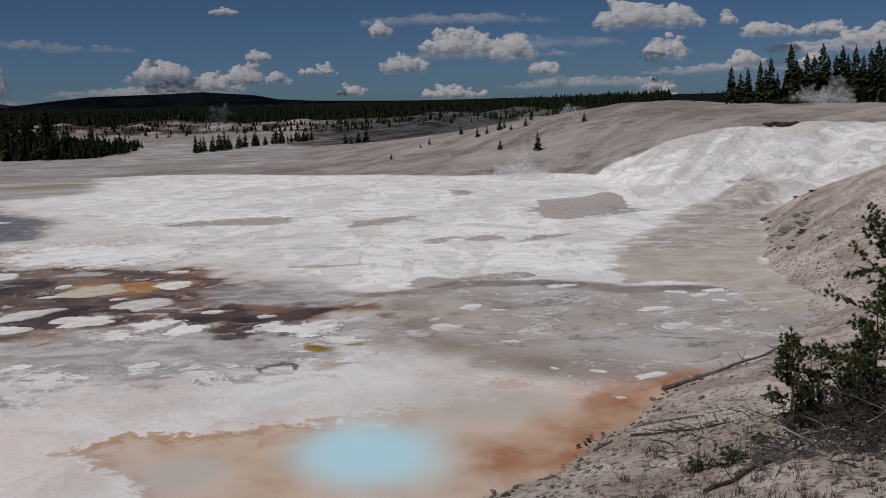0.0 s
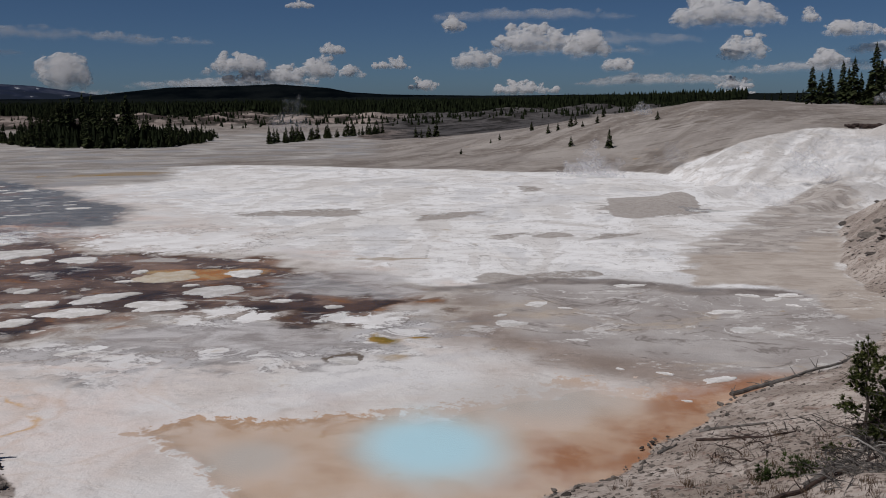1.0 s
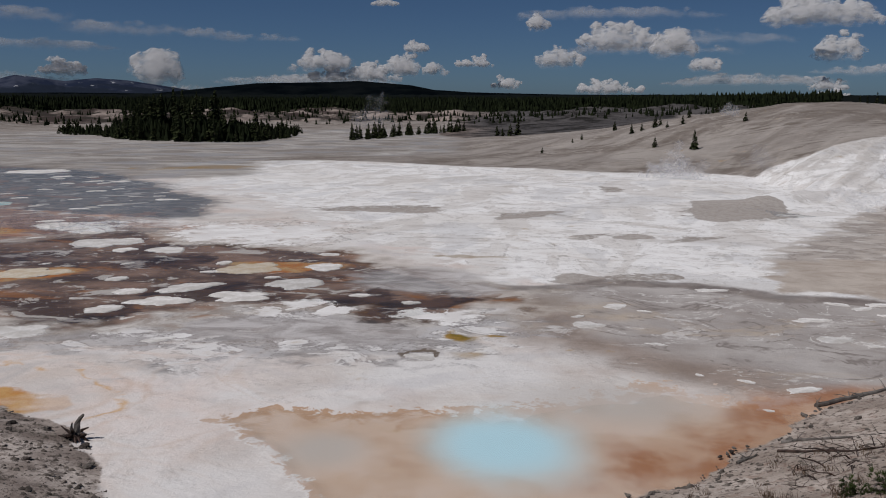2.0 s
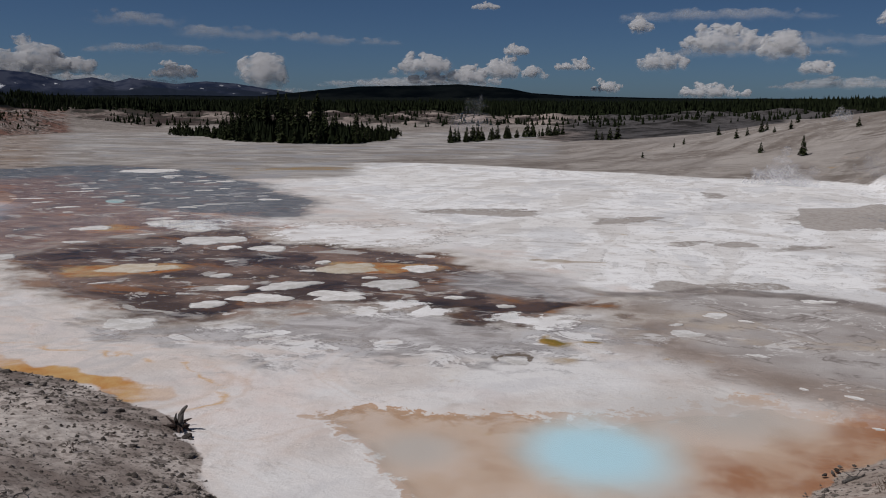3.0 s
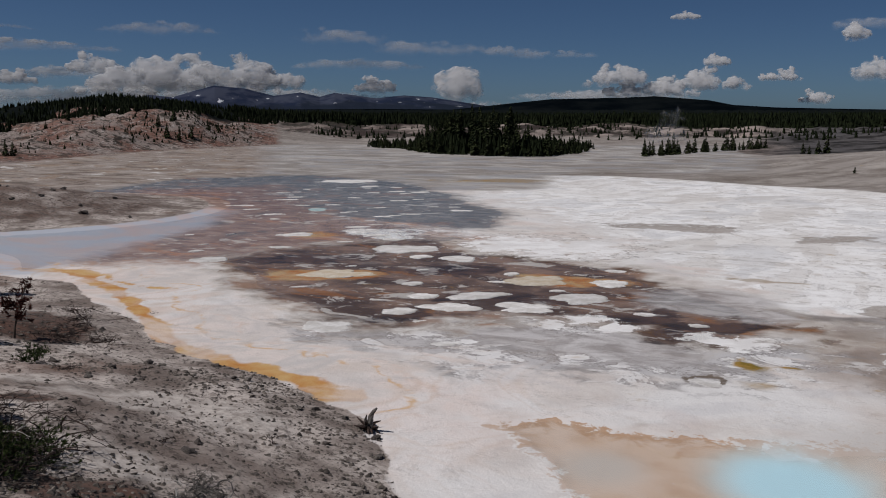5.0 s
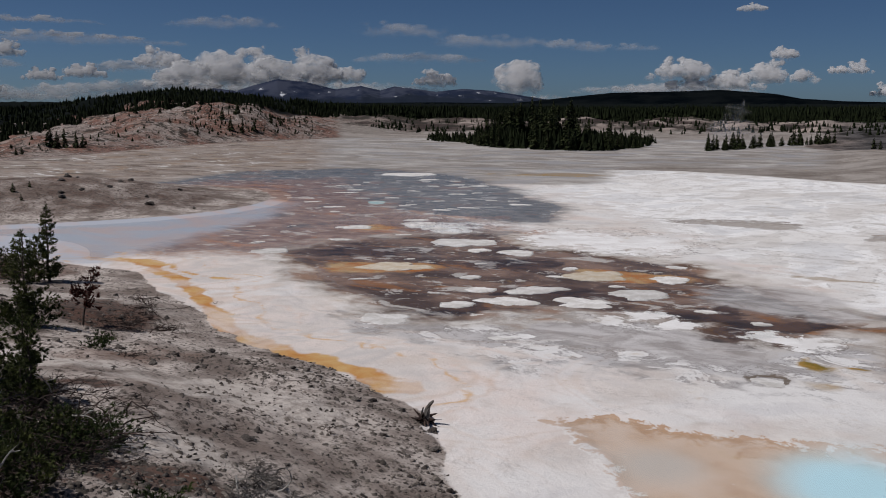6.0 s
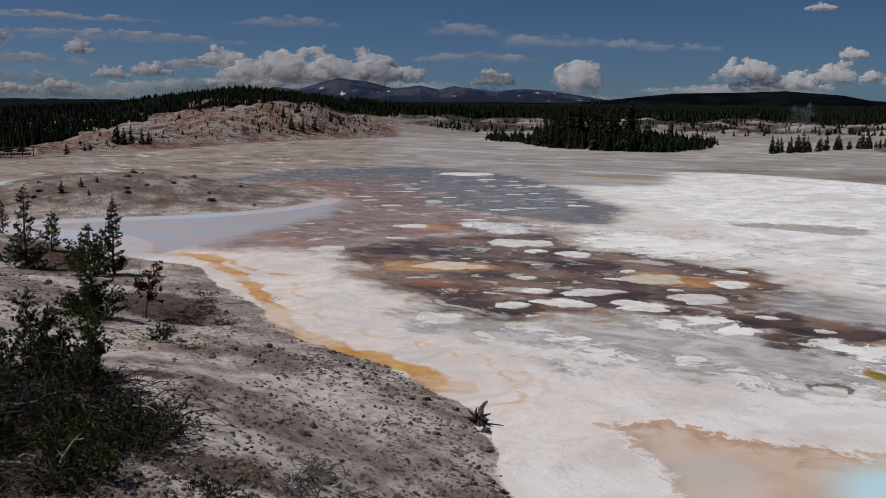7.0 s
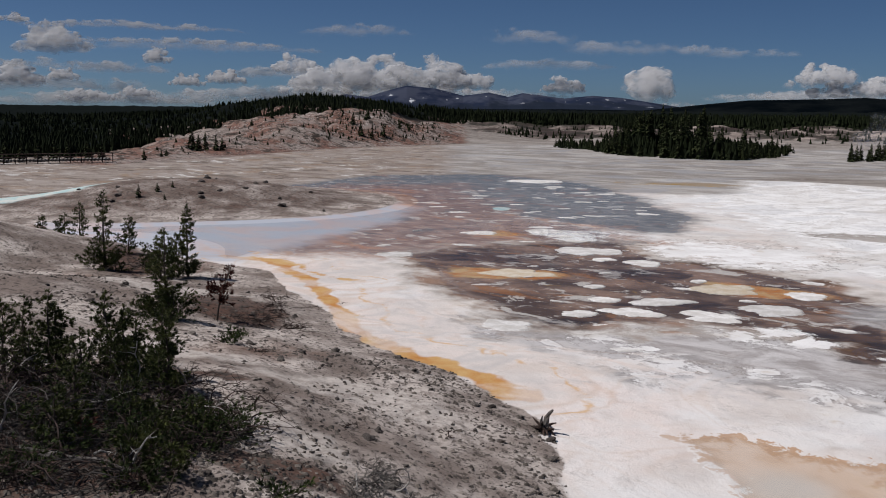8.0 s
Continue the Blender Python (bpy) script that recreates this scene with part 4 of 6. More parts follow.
# the row of slim trees beside it
for k in range(44):
    t = random.random()
    x, y = -46 + 14 * t + random.uniform(-1, 1), 166 + 56 * t + random.uniform(-4, 4)
    plant(x, y, random.uniform(1.6, 3.4), None, "small slim dark conifer in a row", "row of slim conifers")
for x, y, tall in ((-17.1, 184.8, 2.6), (-15.6, 186, 3.4), (-18.5, 184, 1.8), (-19.9, 187, 2.2)):
    plant(x, y, tall, None, "small dark conifer on bare grey ground", "row of slim conifers")
# scattered on the pale hill
for x, y, tall in ((11.9, 113.5, 2.5), (7.5, 118.1, 1.4), (5.2, 133.6, 1.5), (6.6, 133.9, 1.2), (8.5, 133.8, 1.8), (9.2, 134.5, 1.3), (19.5, 125.1, 1.3),
                   (-7.1, 125.3, 0.9), (-1.9, 134.3, 1.0), (2.9, 139, 1.5), (12.2, 132.6, 1.3), (10.0, 131.6, 0.9), (13.4, 136.7, 1.2), (-3.2, 133, 0.7)):
    plant(x, y, tall, 3 if tall > 1.4 else 5, "small bushy conifer alone on the pale slope", "conifers on the pale hill")
# tall conifers behind the crest of the hill
for a, tall in ((-17.6, 5.4), (-18.1, 4.6), (-18.5, 5.2), (-19.15, 6.6), (-19.45, 5.6), (-19.8, 6.8), (-20.2, 5.0), (-20.95, 8.4), (-21.2, 7.0), (-21.75, 7.6),
                (-22.1, 6.6), (-22.5, 8.3), (-22.9, 7.0), (-23.2, 7.4), (-23.55, 9.2), (-23.9, 7.2), (-24.3, 7.6), (-24.7, 7.0), (-25.1, 7.8),
                (-25.5, 8.3), (-25.9, 7.4), (-26.3, 8.0), (-27, 8.0), (-28, 8.5), (-29, 7.8), (-20.6, 5.0), (-21.5, 5.6), (-22.7, 5.8), (-24.0, 6.2), (-25.3, 6.2), (-26.0, 6.4)):
    x, y = polar(a, random.uniform(146, 166))
    plant(x, y, tall * 1.08, None, "tall dark conifer behind the pale crest", "conifers behind the crest")
for a, tall in ((-15.0, 1.6), (-15.4, 1.2), (-15.9, 1.9), (-16.3, 1.5), (-16.8, 1.9), (-17.1, 2.4), (-7.2, 2.6), (-9.3, 2.2), (-10.6, 2.6), (-11.4, 2.0), (-12.2, 2.2)):
    x, y = polar(a, random.uniform(150, 165))
    plant(x, y, tall, 2, "slim dark conifer behind the pale crest", "conifers behind the crest")
# the eroded dune
for a, d, tall in ((57.7, 152, 1.9), (56.7, 163, 1.3), (56.4, 164, 1.4), (54.9, 181, 3.8), (54.5, 179, 3.2), (54.1, 178, 3.6), (53.5, 177, 3.0), (53.1, 177, 2.6), (60.1, 157, 2.6), (60.8, 156, 3.0),
                   (61.9, 153, 3.2), (62.7, 152, 3.4), (63.5, 151, 3.0), (64.4, 150, 3.2), (65.2, 149, 3.4), (48.7, 240, 2.2), (50.1, 246, 2.6), (51.3, 235, 2.4),
                   (44.6, 222, 3.6), (43.9, 221, 3.8), (43.2, 226, 3.2), (44.2, 236, 3.4), (45.1, 230, 3.0), (47.2, 252, 2.4), (46.4, 250, 2.6), (42.2, 236, 2.6), (41.6, 240, 2.2)):
    x, y = polar(a, d)
    plant(x, y, tall, None, "dark conifer on the reddish eroded slope", "conifers on the dune")


for a, d, tall in ((58.1, 76, 1.0), (57.0, 77, 0.8), (56.1, 78, 0.6), (56.6, 75, 0.5)):
    x, y = polar(a, d)
    plant(x, y, tall, 5, "tiny dark conifer on the grey mound", "conifers on the mound")


def far_forest():
    """A deep stand of conifers, too many to count."""
    rng = np.random.default_rng(3)
    form_v, form_f = [], []

    def stand(x, y, z, tall, wide):
        for lo, hi, r in ((0.0, 0.5, 1.0), (0.25, 0.78, 0.72), (0.55, 1.04, 0.42)):
            base = len(form_v)
            spin = rng.uniform(0, 6.28)
            for k in range(5):
                w = spin + k * 1.2566
                q = wide * r * rng.uniform(0.7, 1.15)
                form_v.append((x + q * math.cos(w), y + q * math.sin(w), z + tall * (lo + rng.uniform(-0.05, 0.05))))
            form_v.append((x, y, z + tall * hi))
            form_f.extend((base + k, base + (k + 1) % 5, base + 5) for k in range(5))

    spots = []
    for _ in range(12000):      # behind the scrub
        spots.append((rng.uniform(-14, 41), 348 + 620 * rng.random() ** 2.0, 3.7))
    for _ in range(9500):      # the wooded rise on the left
        a = rng.uniform(37, 72)
        spots.append((a, table(np.array([a]), [(37, 330), (46, 275), (52, 262), (56, 215), (60, 166), (72, 152)])[0] + 330 * rng.random() ** 1.5, 2.2))
    for _ in range(260):       # behind the crest
        spots.append((rng.uniform(-40, -20.5), rng.uniform(165, 240), 6.0))
    for _ in range(330):       # saplings on the dune's pale flank, and on its red face
        a = rng.uniform(39.6, 46.8)
        spots.append((a, table(np.array([a]), DUNE_FOOT)[0] + rng.uniform(6, 50), 0.95))
    for _ in range(130):
        a = rng.uniform(46.5, 57)
        spots.append((a, table(np.array([a]), DUNE_FOOT)[0] + rng.uniform(8, 70), 0.9))
    for _ in range(1300):      # among the scrub
        spots.append((rng.uniform(-13, 36), rng.uniform(262, 400), 1.8))
    for _ in range(750):       # undergrowth of the wooded islet
        a = rng.uniform(18.6, 32.2)
        spots.append((a, table(np.array([a]), ISLET_FRONT)[0] + 3 + 26 * rng.random(), 1.4 + 2.2 * math.exp(-((a - 25.2) / 4.2) ** 2)))
    xs = np.array([polar(a, d) for a, d, _ in spots])
    zs = height(xs[:, 0], xs[:, 1])
    for (x, y), z, (a, d, tall) in zip(xs, zs, spots):
        t = tall * rng.uniform(0.6, 1.25)
        stand(x, y, z - 0.2, t, t * rng.uniform(0.26, 0.44))
    me = bpy.data.meshes.new("forest")
    me.from_pydata(form_v, [], form_f)
    me.materials.append(M_FAR_NEEDLE)
    return tagged(new("forest", me), "dense dark conifer forest behind the basin", "forest", kind="stuff")


far_forest()


# ---- mountains and mesa ----
MOUNTAIN = [(48.5, 0.2), (46.8, 0.59), (45.6, 1.13), (44.2, 0.97), (43.0, 1.35), (41.74, 1.69), (40.0, 1.53), (38.2, 1.09), (36.6, 1.31), (35.4, 1.05),
            (34.5, 1.29), (31.9, 0.97), (30.15, 1.15), (28.4, 1.02), (26, 0.66), (23, 0.2)]
MESA = [(29, 0.1), (26, 0.4), (23.5, 0.68), (21, 0.93), (16.5, 1.03), (14.7, 1.1), (11.5, 0.85), (10.1, 0.57), (7.7, 0.42), (2, 0.3), (-6, 0.3), (-14, 0.1)]
UPLAND = [(80, 0.0), (66, 0.17), (58, 0.17), (52, 0.2), (44, 0.3), (38, 0.3), (32, 0.35), (26, 0.3), (22, 0.1)]


def massif(name, profile, far, deep, rough, material, label, step=0.06):
    """A long ridge whose skyline rises and falls with the bearing."""
    lo, hi = min(p[0] for p in profile), max(p[0] for p in profile)
    az = np.arange(lo, hi, step)
    rows = np.linspace(-1, 1, 25)
    A, U = np.meshgrid(az, rows)
    D = far + deep * U
    crest = EYE + far * np.tan(np.radians(table(A, profile)))
    x, y = -D * np.sin(np.radians(A)), D * np.cos(np.radians(A))
    shape = np.clip(1 - np.abs(U) ** 1.3, 0, 1)
    ridged = 1 - 2 * np.abs(fbm(x, y, 320.0, 5, 71))
    z = crest * shape * (1 - rough * (1 - shape) * ridged) + fbm(x, y, 60.0, 4, 73) * rough * 14 * (0.25 + 0.75 * (1 - shape)) - 4
    n_a = len(az)
    form = Form()
    form.v = list(zip(x.ravel().tolist(), y.ravel().tolist(), z.ravel().tolist()))
    form.f = [(j * n_a + i, (j + 1) * n_a + i, (j + 1) * n_a + i + 1, j * n_a + i + 1) for j in range(24) for i in range(n_a - 1)]
    ob = new(name, form.mesh(name, material, False))
    return tagged(ob, label, "hill", kind="structure")


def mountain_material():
    n = Nodes("hazy_mountain_rock")
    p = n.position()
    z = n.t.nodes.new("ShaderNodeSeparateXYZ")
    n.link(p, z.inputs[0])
    # blue haze of distance is put into the rock colour, low slopes too
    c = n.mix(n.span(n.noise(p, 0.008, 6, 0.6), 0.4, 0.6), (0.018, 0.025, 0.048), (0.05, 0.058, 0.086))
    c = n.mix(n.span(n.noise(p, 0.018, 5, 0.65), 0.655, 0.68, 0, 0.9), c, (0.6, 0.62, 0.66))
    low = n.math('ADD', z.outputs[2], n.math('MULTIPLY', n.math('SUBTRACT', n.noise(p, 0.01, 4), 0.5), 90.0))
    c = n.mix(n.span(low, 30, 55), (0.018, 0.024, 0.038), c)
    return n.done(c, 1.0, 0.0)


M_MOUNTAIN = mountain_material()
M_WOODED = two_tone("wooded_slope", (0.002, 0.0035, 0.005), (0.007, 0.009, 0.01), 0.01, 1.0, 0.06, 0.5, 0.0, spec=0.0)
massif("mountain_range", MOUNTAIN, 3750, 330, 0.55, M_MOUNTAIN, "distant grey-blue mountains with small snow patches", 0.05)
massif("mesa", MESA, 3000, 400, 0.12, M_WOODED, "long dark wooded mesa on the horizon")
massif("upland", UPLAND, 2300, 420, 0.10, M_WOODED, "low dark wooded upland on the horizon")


# ---- clouds ----
def vapour(n, colour, alpha, through):
    """White droplets: part of the light is thrown back, part let through."""
    t = n.t
    back, fore, both, clear, out = (t.nodes.new(k) for k in ("ShaderNodeBsdfDiffuse", "ShaderNodeBsdfTranslucent", "ShaderNodeMixShader", "ShaderNodeBsdfTransparent", "ShaderNodeMixShader"))
    for b in (back, fore):
        n.put(b.inputs["Color"], colour)
    both.inputs[0].default_value = through
    n.link(back.outputs[0], both.inputs[1])
    n.link(fore.outputs[0], both.inputs[2])
    n.put(out.inputs[0], alpha)
    n.link(clear.outputs[0], out.inputs[1])
    n.link(both.outputs[0], out.inputs[2])
    n.link(out.outputs[0], n.out.inputs["Surface"])
    return n.mat


def cloud_material(name, dense, through):
    n = Nodes(name)
    p = n.coords("Object")
    colour = n.mix(n.noise(p, 0.02, 6, 0.6), (0.68, 0.68, 0.695), (0.82, 0.82, 0.815))
    fray = n.span(n.noise(p, 0.035, 6, 0.65), 0.25, 0.6, 0.55, 1.0)
    solid = n.math('MULTIPLY', n.math('MULTIPLY', n.attr("cover"), dense), n.span(n.math('ADD', n.attr("cover"), fray), 0.5, 1.4))
    return vapour(n, colour, solid, through)


M_CLOUD = cloud_material("cumulus", 0.93, 0.5)
M_WISP = cloud_material("thin_cloud", 0.4, 0.5)
M_BAND = cloud_material("hazy_cloud", 0.75, 0.5)


def bumpy(v, seed, amount, freq=2.0):
    """Pushes the points of a unit ball in and out."""
    k = (fbm(v[:, 0] * freq + seed * 3.7 + v[:, 2] * 1.3, v[:, 1] * freq - v[:, 2] * freq * 0.9, 1.0, 4, seed)
         + fbm(v[:, 2] * freq + seed, v[:, 0] * freq * 0.8 + v[:, 1], 1.0, 4, seed + 9))
    return v * (1 + amount * k)[:, None]


def puffs_of(rng, w, h, streak):
    """Centres and sizes of the bulges of one cloud, each set budding from the one before."""
    out = []
    count = max(4, int(w / h * 4.5))
    for k in range(count):
        u = (k + 0.5) / count * 2 - 1 + rng.uniform(-0.1, 0.1)
        r = h * rng.uniform(0.2, 0.4) * (1 - 0.5 * u * u) * (0.6 if streak else 1.0)
        out.append((u * (w / 2 - r), -h / 2 + r * rng.uniform(0.7, 1.0), r))
    base = list(out)
    for x, z, r in base:
        if streak:
            break
        up = max(0.0, h / 2 - z - 0.4 * r) * rng.uniform(0.1, 1.0) ** 1.4 * (1 - (2 * x / w) ** 2)
        out.append((x + rng.uniform(-0.5, 0.5) * r, z + up * 0.6, r * rng.uniform(0.6, 0.9)))
        out.append((x + rng.uniform(-0.7, 0.7) * r, z + up, r * rng.uniform(0.4, 0.65)))
    for x, z, r in list(out):
        for _ in range(5):
            t = rng.uniform(-0.3, math.pi + 0.3)
            out.append((x + r * 0.85 * math.cos(t), z + r * 0.85 * math.sin(t), r * rng.uniform(0.2, 0.45)))
    return out


def cushion(name, w, h, seed, relief, soft, material, streak=False, fray=0.5):
    """A heap of vapour, thick in the middle, that fades at its rim and along its level base."""
    rng = np.random.default_rng(seed)
    nu, nv = int(np.clip(w / h * 46, 40, 210)), 56
    U, V = np.meshgrid(np.linspace(-0.62, 0.62, nu), np.linspace(-0.68, 0.72, nv))
    x, z = U * w, V * h
    wx, wz = x + fbm(x, z, h * 0.16, 4, seed) * h * 0.16, z + fbm(x, z, h * 0.16, 4, seed + 5) * h * 0.16
    cover, thick = np.full(x.shape, -1.0), np.zeros(x.shape)
    for cx, cz, r in puffs_of(rng, w, h, streak):
        q = np.hypot((wx - cx) * (0.25 if streak else 1.0), wz - cz) / r
        cover = np.maximum(cover, 1 - q)
        thick = np.maximum(thick, r * np.sqrt(np.clip(1 - q * q, 0, 1)) + r * 0.25 * (q < 1))
    for _ in range(2):
        thick[1:-1, 1:-1] = (thick[1:-1, 1:-1] * 2 + thick[:-2, 1:-1] + thick[2:, 1:-1] + thick[1:-1, :-2] + thick[1:-1, 2:]) / 6
    ragged = cover + fbm(x * (0.4 if streak else 1), z, h * 0.22, 5, seed + 9) * fray
    low = smooth(V, -0.6, -0.15)
    cover = smooth(ragged, -0.05, soft + 0.35 * (1 - low)) * (0.35 + 0.65 * low)
    cover = cover * smooth(np.minimum(0.62 - np.abs(U), np.minimum(V + 0.68, 0.72 - V)), 0, 0.08)
    thick = thick * relief
    verts = np.concatenate([np.stack([x, -thick, z], -1).reshape(-1, 3), np.stack([x, thick * 0.6 + 0.01 * h, z], -1).reshape(-1, 3)])
    i, j = np.meshgrid(np.arange(nu - 1), np.arange(nv - 1))
    q = (j * nu + i).ravel()
    c = cover.ravel()
    q = q[np.maximum.reduce([c[q], c[q + 1], c[q + nu], c[q + nu + 1]]) > 0.004]
    front = np.stack([q, q + 1, q + nu + 1, q + nu], 1)
    faces = np.concatenate([front, front[:, ::-1] + nu * nv])
    me = bpy.data.meshes.new(name)
    me.from_pydata(verts.tolist(), [], faces.tolist())
    me.polygons.foreach_set("use_smooth", np.ones(len(faces), bool))
    me.attributes.new("cover", 'FLOAT', 'POINT').data.foreach_set("value", np.tile(c, 2).astype(np.float32))
    me.materials.append(material)
    return new(name, me)


CLOUD_LEAN = 42.0      # tilts the heaps back so that their fronts catch more sun


def cloud(az, el, wide, tall, seed, streak=False, material=None, far=4300.0, label="white cumulus cloud with a grey base"):
    """A cloud at a bearing; wide and tall in degrees. Streaks are tilted to catch sun too."""
    lean = 45.0 if streak else CLOUD_LEAN
    w, h = far * math.tan(radians(wide)), far * math.tan(radians(tall)) / math.cos(radians(lean))
    ob = cushion("cloud", w, h, seed, 0.1 if streak else 0.3, 1.3 if streak else 0.85, material or M_CLOUD, streak, 0.9 if streak else 0.85)
    px, py = polar(az, far)
    ob.matrix_basis = pose(px, py, EYE + far * math.tan(radians(el)), -lean, 0, az)
    return tagged(ob, label, "cloud", "clouds")


# bearing, elevation, width and height in degrees
HEAPS = [(-12.7, 5.1, 6.5, 1.9), (-1.8, 3.9, 6.2, 2.1), (-4.7, 3.6, 3.0, 2.2), (3.7, 4.7, 1.5, 1.1), (2.4, 2.7, 3.2, 1.5), (-6.4, 2.2, 2.1, 1.1),
         (-13.7, 3.1, 3.2, 1.7), (-19.4, 4.0, 3.0, 1.2), (-18.4, 2.3, 2.5, 1.2), (-22.7, 3.8, 3.2, 1.0), (-24.7, 3.3, 3.2, 1.3), (-13.3, 0.9, 2.1, 0.8),
         (-17.3, 4.7, 1.1, 1.0), (16.9, 2.4, 4.0, 1.5), (12.1, 2.1, 6.0, 1.4), (7.6, 2.3, 2.3, 0.8), (11.1, 3.2, 1.6, 0.8), (-0.7, 0.8, 3.9, 1.0)]
MORE_HEAPS = [(26.8, 2.1, 3.1, 2.5), (44.2, 2.7, 4.6, 2.6), (40.5, 2.7, 5.6, 2.2), (48.4, 2.9, 3.3, 1.2), (56.7, 3.3, 1.9, 1.1), (62.5, 4.2, 4.2, 2.0),
              (52.8, 2.1, 2.5, 0.9), (31.9, 1.8, 2.8, 1.1), (58.0, 1.1, 2.1, 0.7), (62.0, 2.0, 2.1, 0.7), (64.4, 2.1, 2.8, 1.4), (55.1, 1.8, 2.1, 0.7),
              (64.5, 5.1, 2.1, 0.6), (60.8, 0.9, 3.2, 0.7), (47.3, 1.6, 4.2, 1.1), (13.1, 5.8, 1.8, 0.5), (-22.1, 2.2, 1.8, 0.9), (5.6, 1.0, 1.8, 0.8),
              (-13.7, 0.3, 2.1, 0.6), (46.5, 2.3, 5.5, 1.7), (38.3, 2.2, 4.2, 1.5), (42.0, 1.9, 7.5, 1.5), (15.0, 1.6, 5.5, 1.2)]
WISPS = [(-0.8, 5.6, 10.6, 1.1), (-6.3, 4.3, 9.2, 1.4), (21.0, 4.0, 4.5, 0.8), (-9.4, 1.6, 5.2, 1.0), (54.7, 4.2, 14, 0.9), (33.0, 3.4, 7.5, 0.9),
         (34.2, 5.2, 4.6, 1.3), (28.2, 4.7, 6.0, 1.4), (23.6, 4.2, 3.1, 0.8), (18.5, 1.4, 6, 0.9), (35, 1.5, 8, 1.0), (45, 5.4, 6, 1.0)]
BANDS = [(61, 1.1, 15, 1.8), (50, 1.6, 13, 2.0), (40, 1.7, 14, 1.9), (29, 1.0, 11, 1.4), (18, 1.5, 11, 1.4), (-9, 1.5, 10, 1.5), (-18, 2.2, 11, 1.7),
         (62, 3.0, 11, 1.8), (-3, 3.6, 10, 2.0), (-23, 3.2, 9, 1.8), (56, 4.3, 13, 1.0), (55, 1.4, 14, 2.2), (64, 2.2, 12, 2.4), (48, 2.8, 10, 1.8), (58, 5.2, 12, 1.2), (46, 1.2, 12, 1.6)]
for k, (a, e, w, h) in enumerate(HEAPS + MORE_HEAPS):
    cloud(a, e, w * 1.12, h * 1.12, 100 + k, far=4160.0 + 66.0 * (k * 5 % 9))
for k, (a, e, w, h) in enumerate(WISPS):
    cloud(a, e, w * 1.1, h * 1.7, 200 + k, True, M_WISP, 4700.0, "thin pale streak of high cloud")
for k, (a, e, w, h) in enumerate(BANDS):
    cloud(a, e, w, h, 260 + k, True, M_BAND, 4760.0, "hazy band of low grey-white cloud")


# ---- young pines, brush and wood on the banks ----
def pine(seed, tall, spread, needles, lean=(0.0, 0.0), first=0.15, thin=0.0, label="young pine with tufted green branches", tufts=1.0, needle=(13, 0.12, 0.03)):
    """A young pine: bent trunk, whorls of rising limbs, brushes of needles along them."""
    random.seed(seed)
    ob = thing("young_pine", label, "tree", "young pines on the banks")
    trunk, limbs, green = Form(), Form(), Form()
    pts = [Vector((lean[0] * t ** 1.5 * tall + random.gauss(0, 0.012) * tall, lean[1] * t ** 1.5 * tall + random.gauss(0, 0.012) * tall, t * tall - (0.15 if t == 0 else 0)))
           for t in (0, 0.2, 0.4, 0.6, 0.8, 1.0)]
    trunk.tube(pts, 0.018 * tall + 0.008, 0.006, 6, 0.2)
    whorls = max(5, int(tall / 0.2))
    for i in range(whorls):
        t = first + (1 - first) * i / whorls
        j = min(4, int(t * 5))
        at = pts[j].lerp(pts[j + 1], t * 5 - j)
        for k in range(5):
            if random.random() < thin:
                continue
            w = random.uniform(0, 6.283)
            reach = spread * (1 - t) ** 0.75 * random.uniform(0.45, 1.2) + 0.07
            line = bent(at, (math.cos(w), math.sin(w), random.uniform(0.15, 0.6)), reach, 4, -0.05, 0.14)
            limbs.tube(line, 0.004 + 0.008 * reach, 0.003, 3)
            n = max(3, int(reach / 0.06 * tufts))
            for q in range(n):
                u = 0.3 + 0.7 * (q + 1) / n
                m = min(3, int(u * 4))
                c = line[m].lerp(line[m + 1], u * 4 - m)
                way = (line[m + 1] - line[m]).normalized()
                off = Vector((random.gauss(0, 1), random.gauss(0, 1), random.gauss(0.3, 0.6))) * 0.05
                green.tuft(c + off, way + off * 6, needle[0], needle[1] * random.uniform(0.75, 1.25), needle[2])
    green.tuft(pts[-1], Vector((0, 0, 1)), 16, 0.12, 0.022)
    part("trunk", trunk, M_BARK, ob, "grey-brown bark")
    tagged(part("branchwork", limbs, M_BARK, ob), kind="stuff")
    tagged(part("foliage", green, needles, ob), kind="stuff")
    return ob


def stand_at(ob, x, y, turn=0.0, sink=0.03):
    ob.matrix_basis = pose(x, y, ground_at(x, y) - sink, 0, 0, turn)
    return ob


for k, (a, d, tall, spread, thin) in enumerate(((60.2, 46, 3.5, 0.75, 0.45), (58.8, 51, 1.9, 0.6, 0.0), (55.4, 43.5, 3.1, 0.65, 0.15), (56.8, 30.3, 2.7, 0.65, 0.35),
                                                 (61.5, 58, 1.9, 0.55, 0.3), (63.5, 62, 1.1, 0.4, 0.0), (62.7, 62, 0.8, 0.35, 0.0), (62.3, 57, 1.2, 0.45, 0.2), (57.7, 46, 1.2, 0.5, 0.2),
                                                 (56.0, 43, 1.9, 0.9, 0.0), (57.0, 42, 1.6, 0.8, 0.0), (56.3, 30.4, 0.9, 0.9, 0.0), (57.2, 30.2, 0.8, 0.8, 0.0), (60.8, 46, 1.0, 0.8, 0.0), (59.6, 45.5, 0.9, 0.8, 0.1))):
    x, y = polar(a, d)
    stand_at(pine(300 + k, tall * 1.1, spread * 1.2, M_NEEDLE, (random.uniform(-.05, .05), 0), 0.06, thin * 0.6, tufts=1.7, needle=(14, 0.1, 0.02)), x, y)
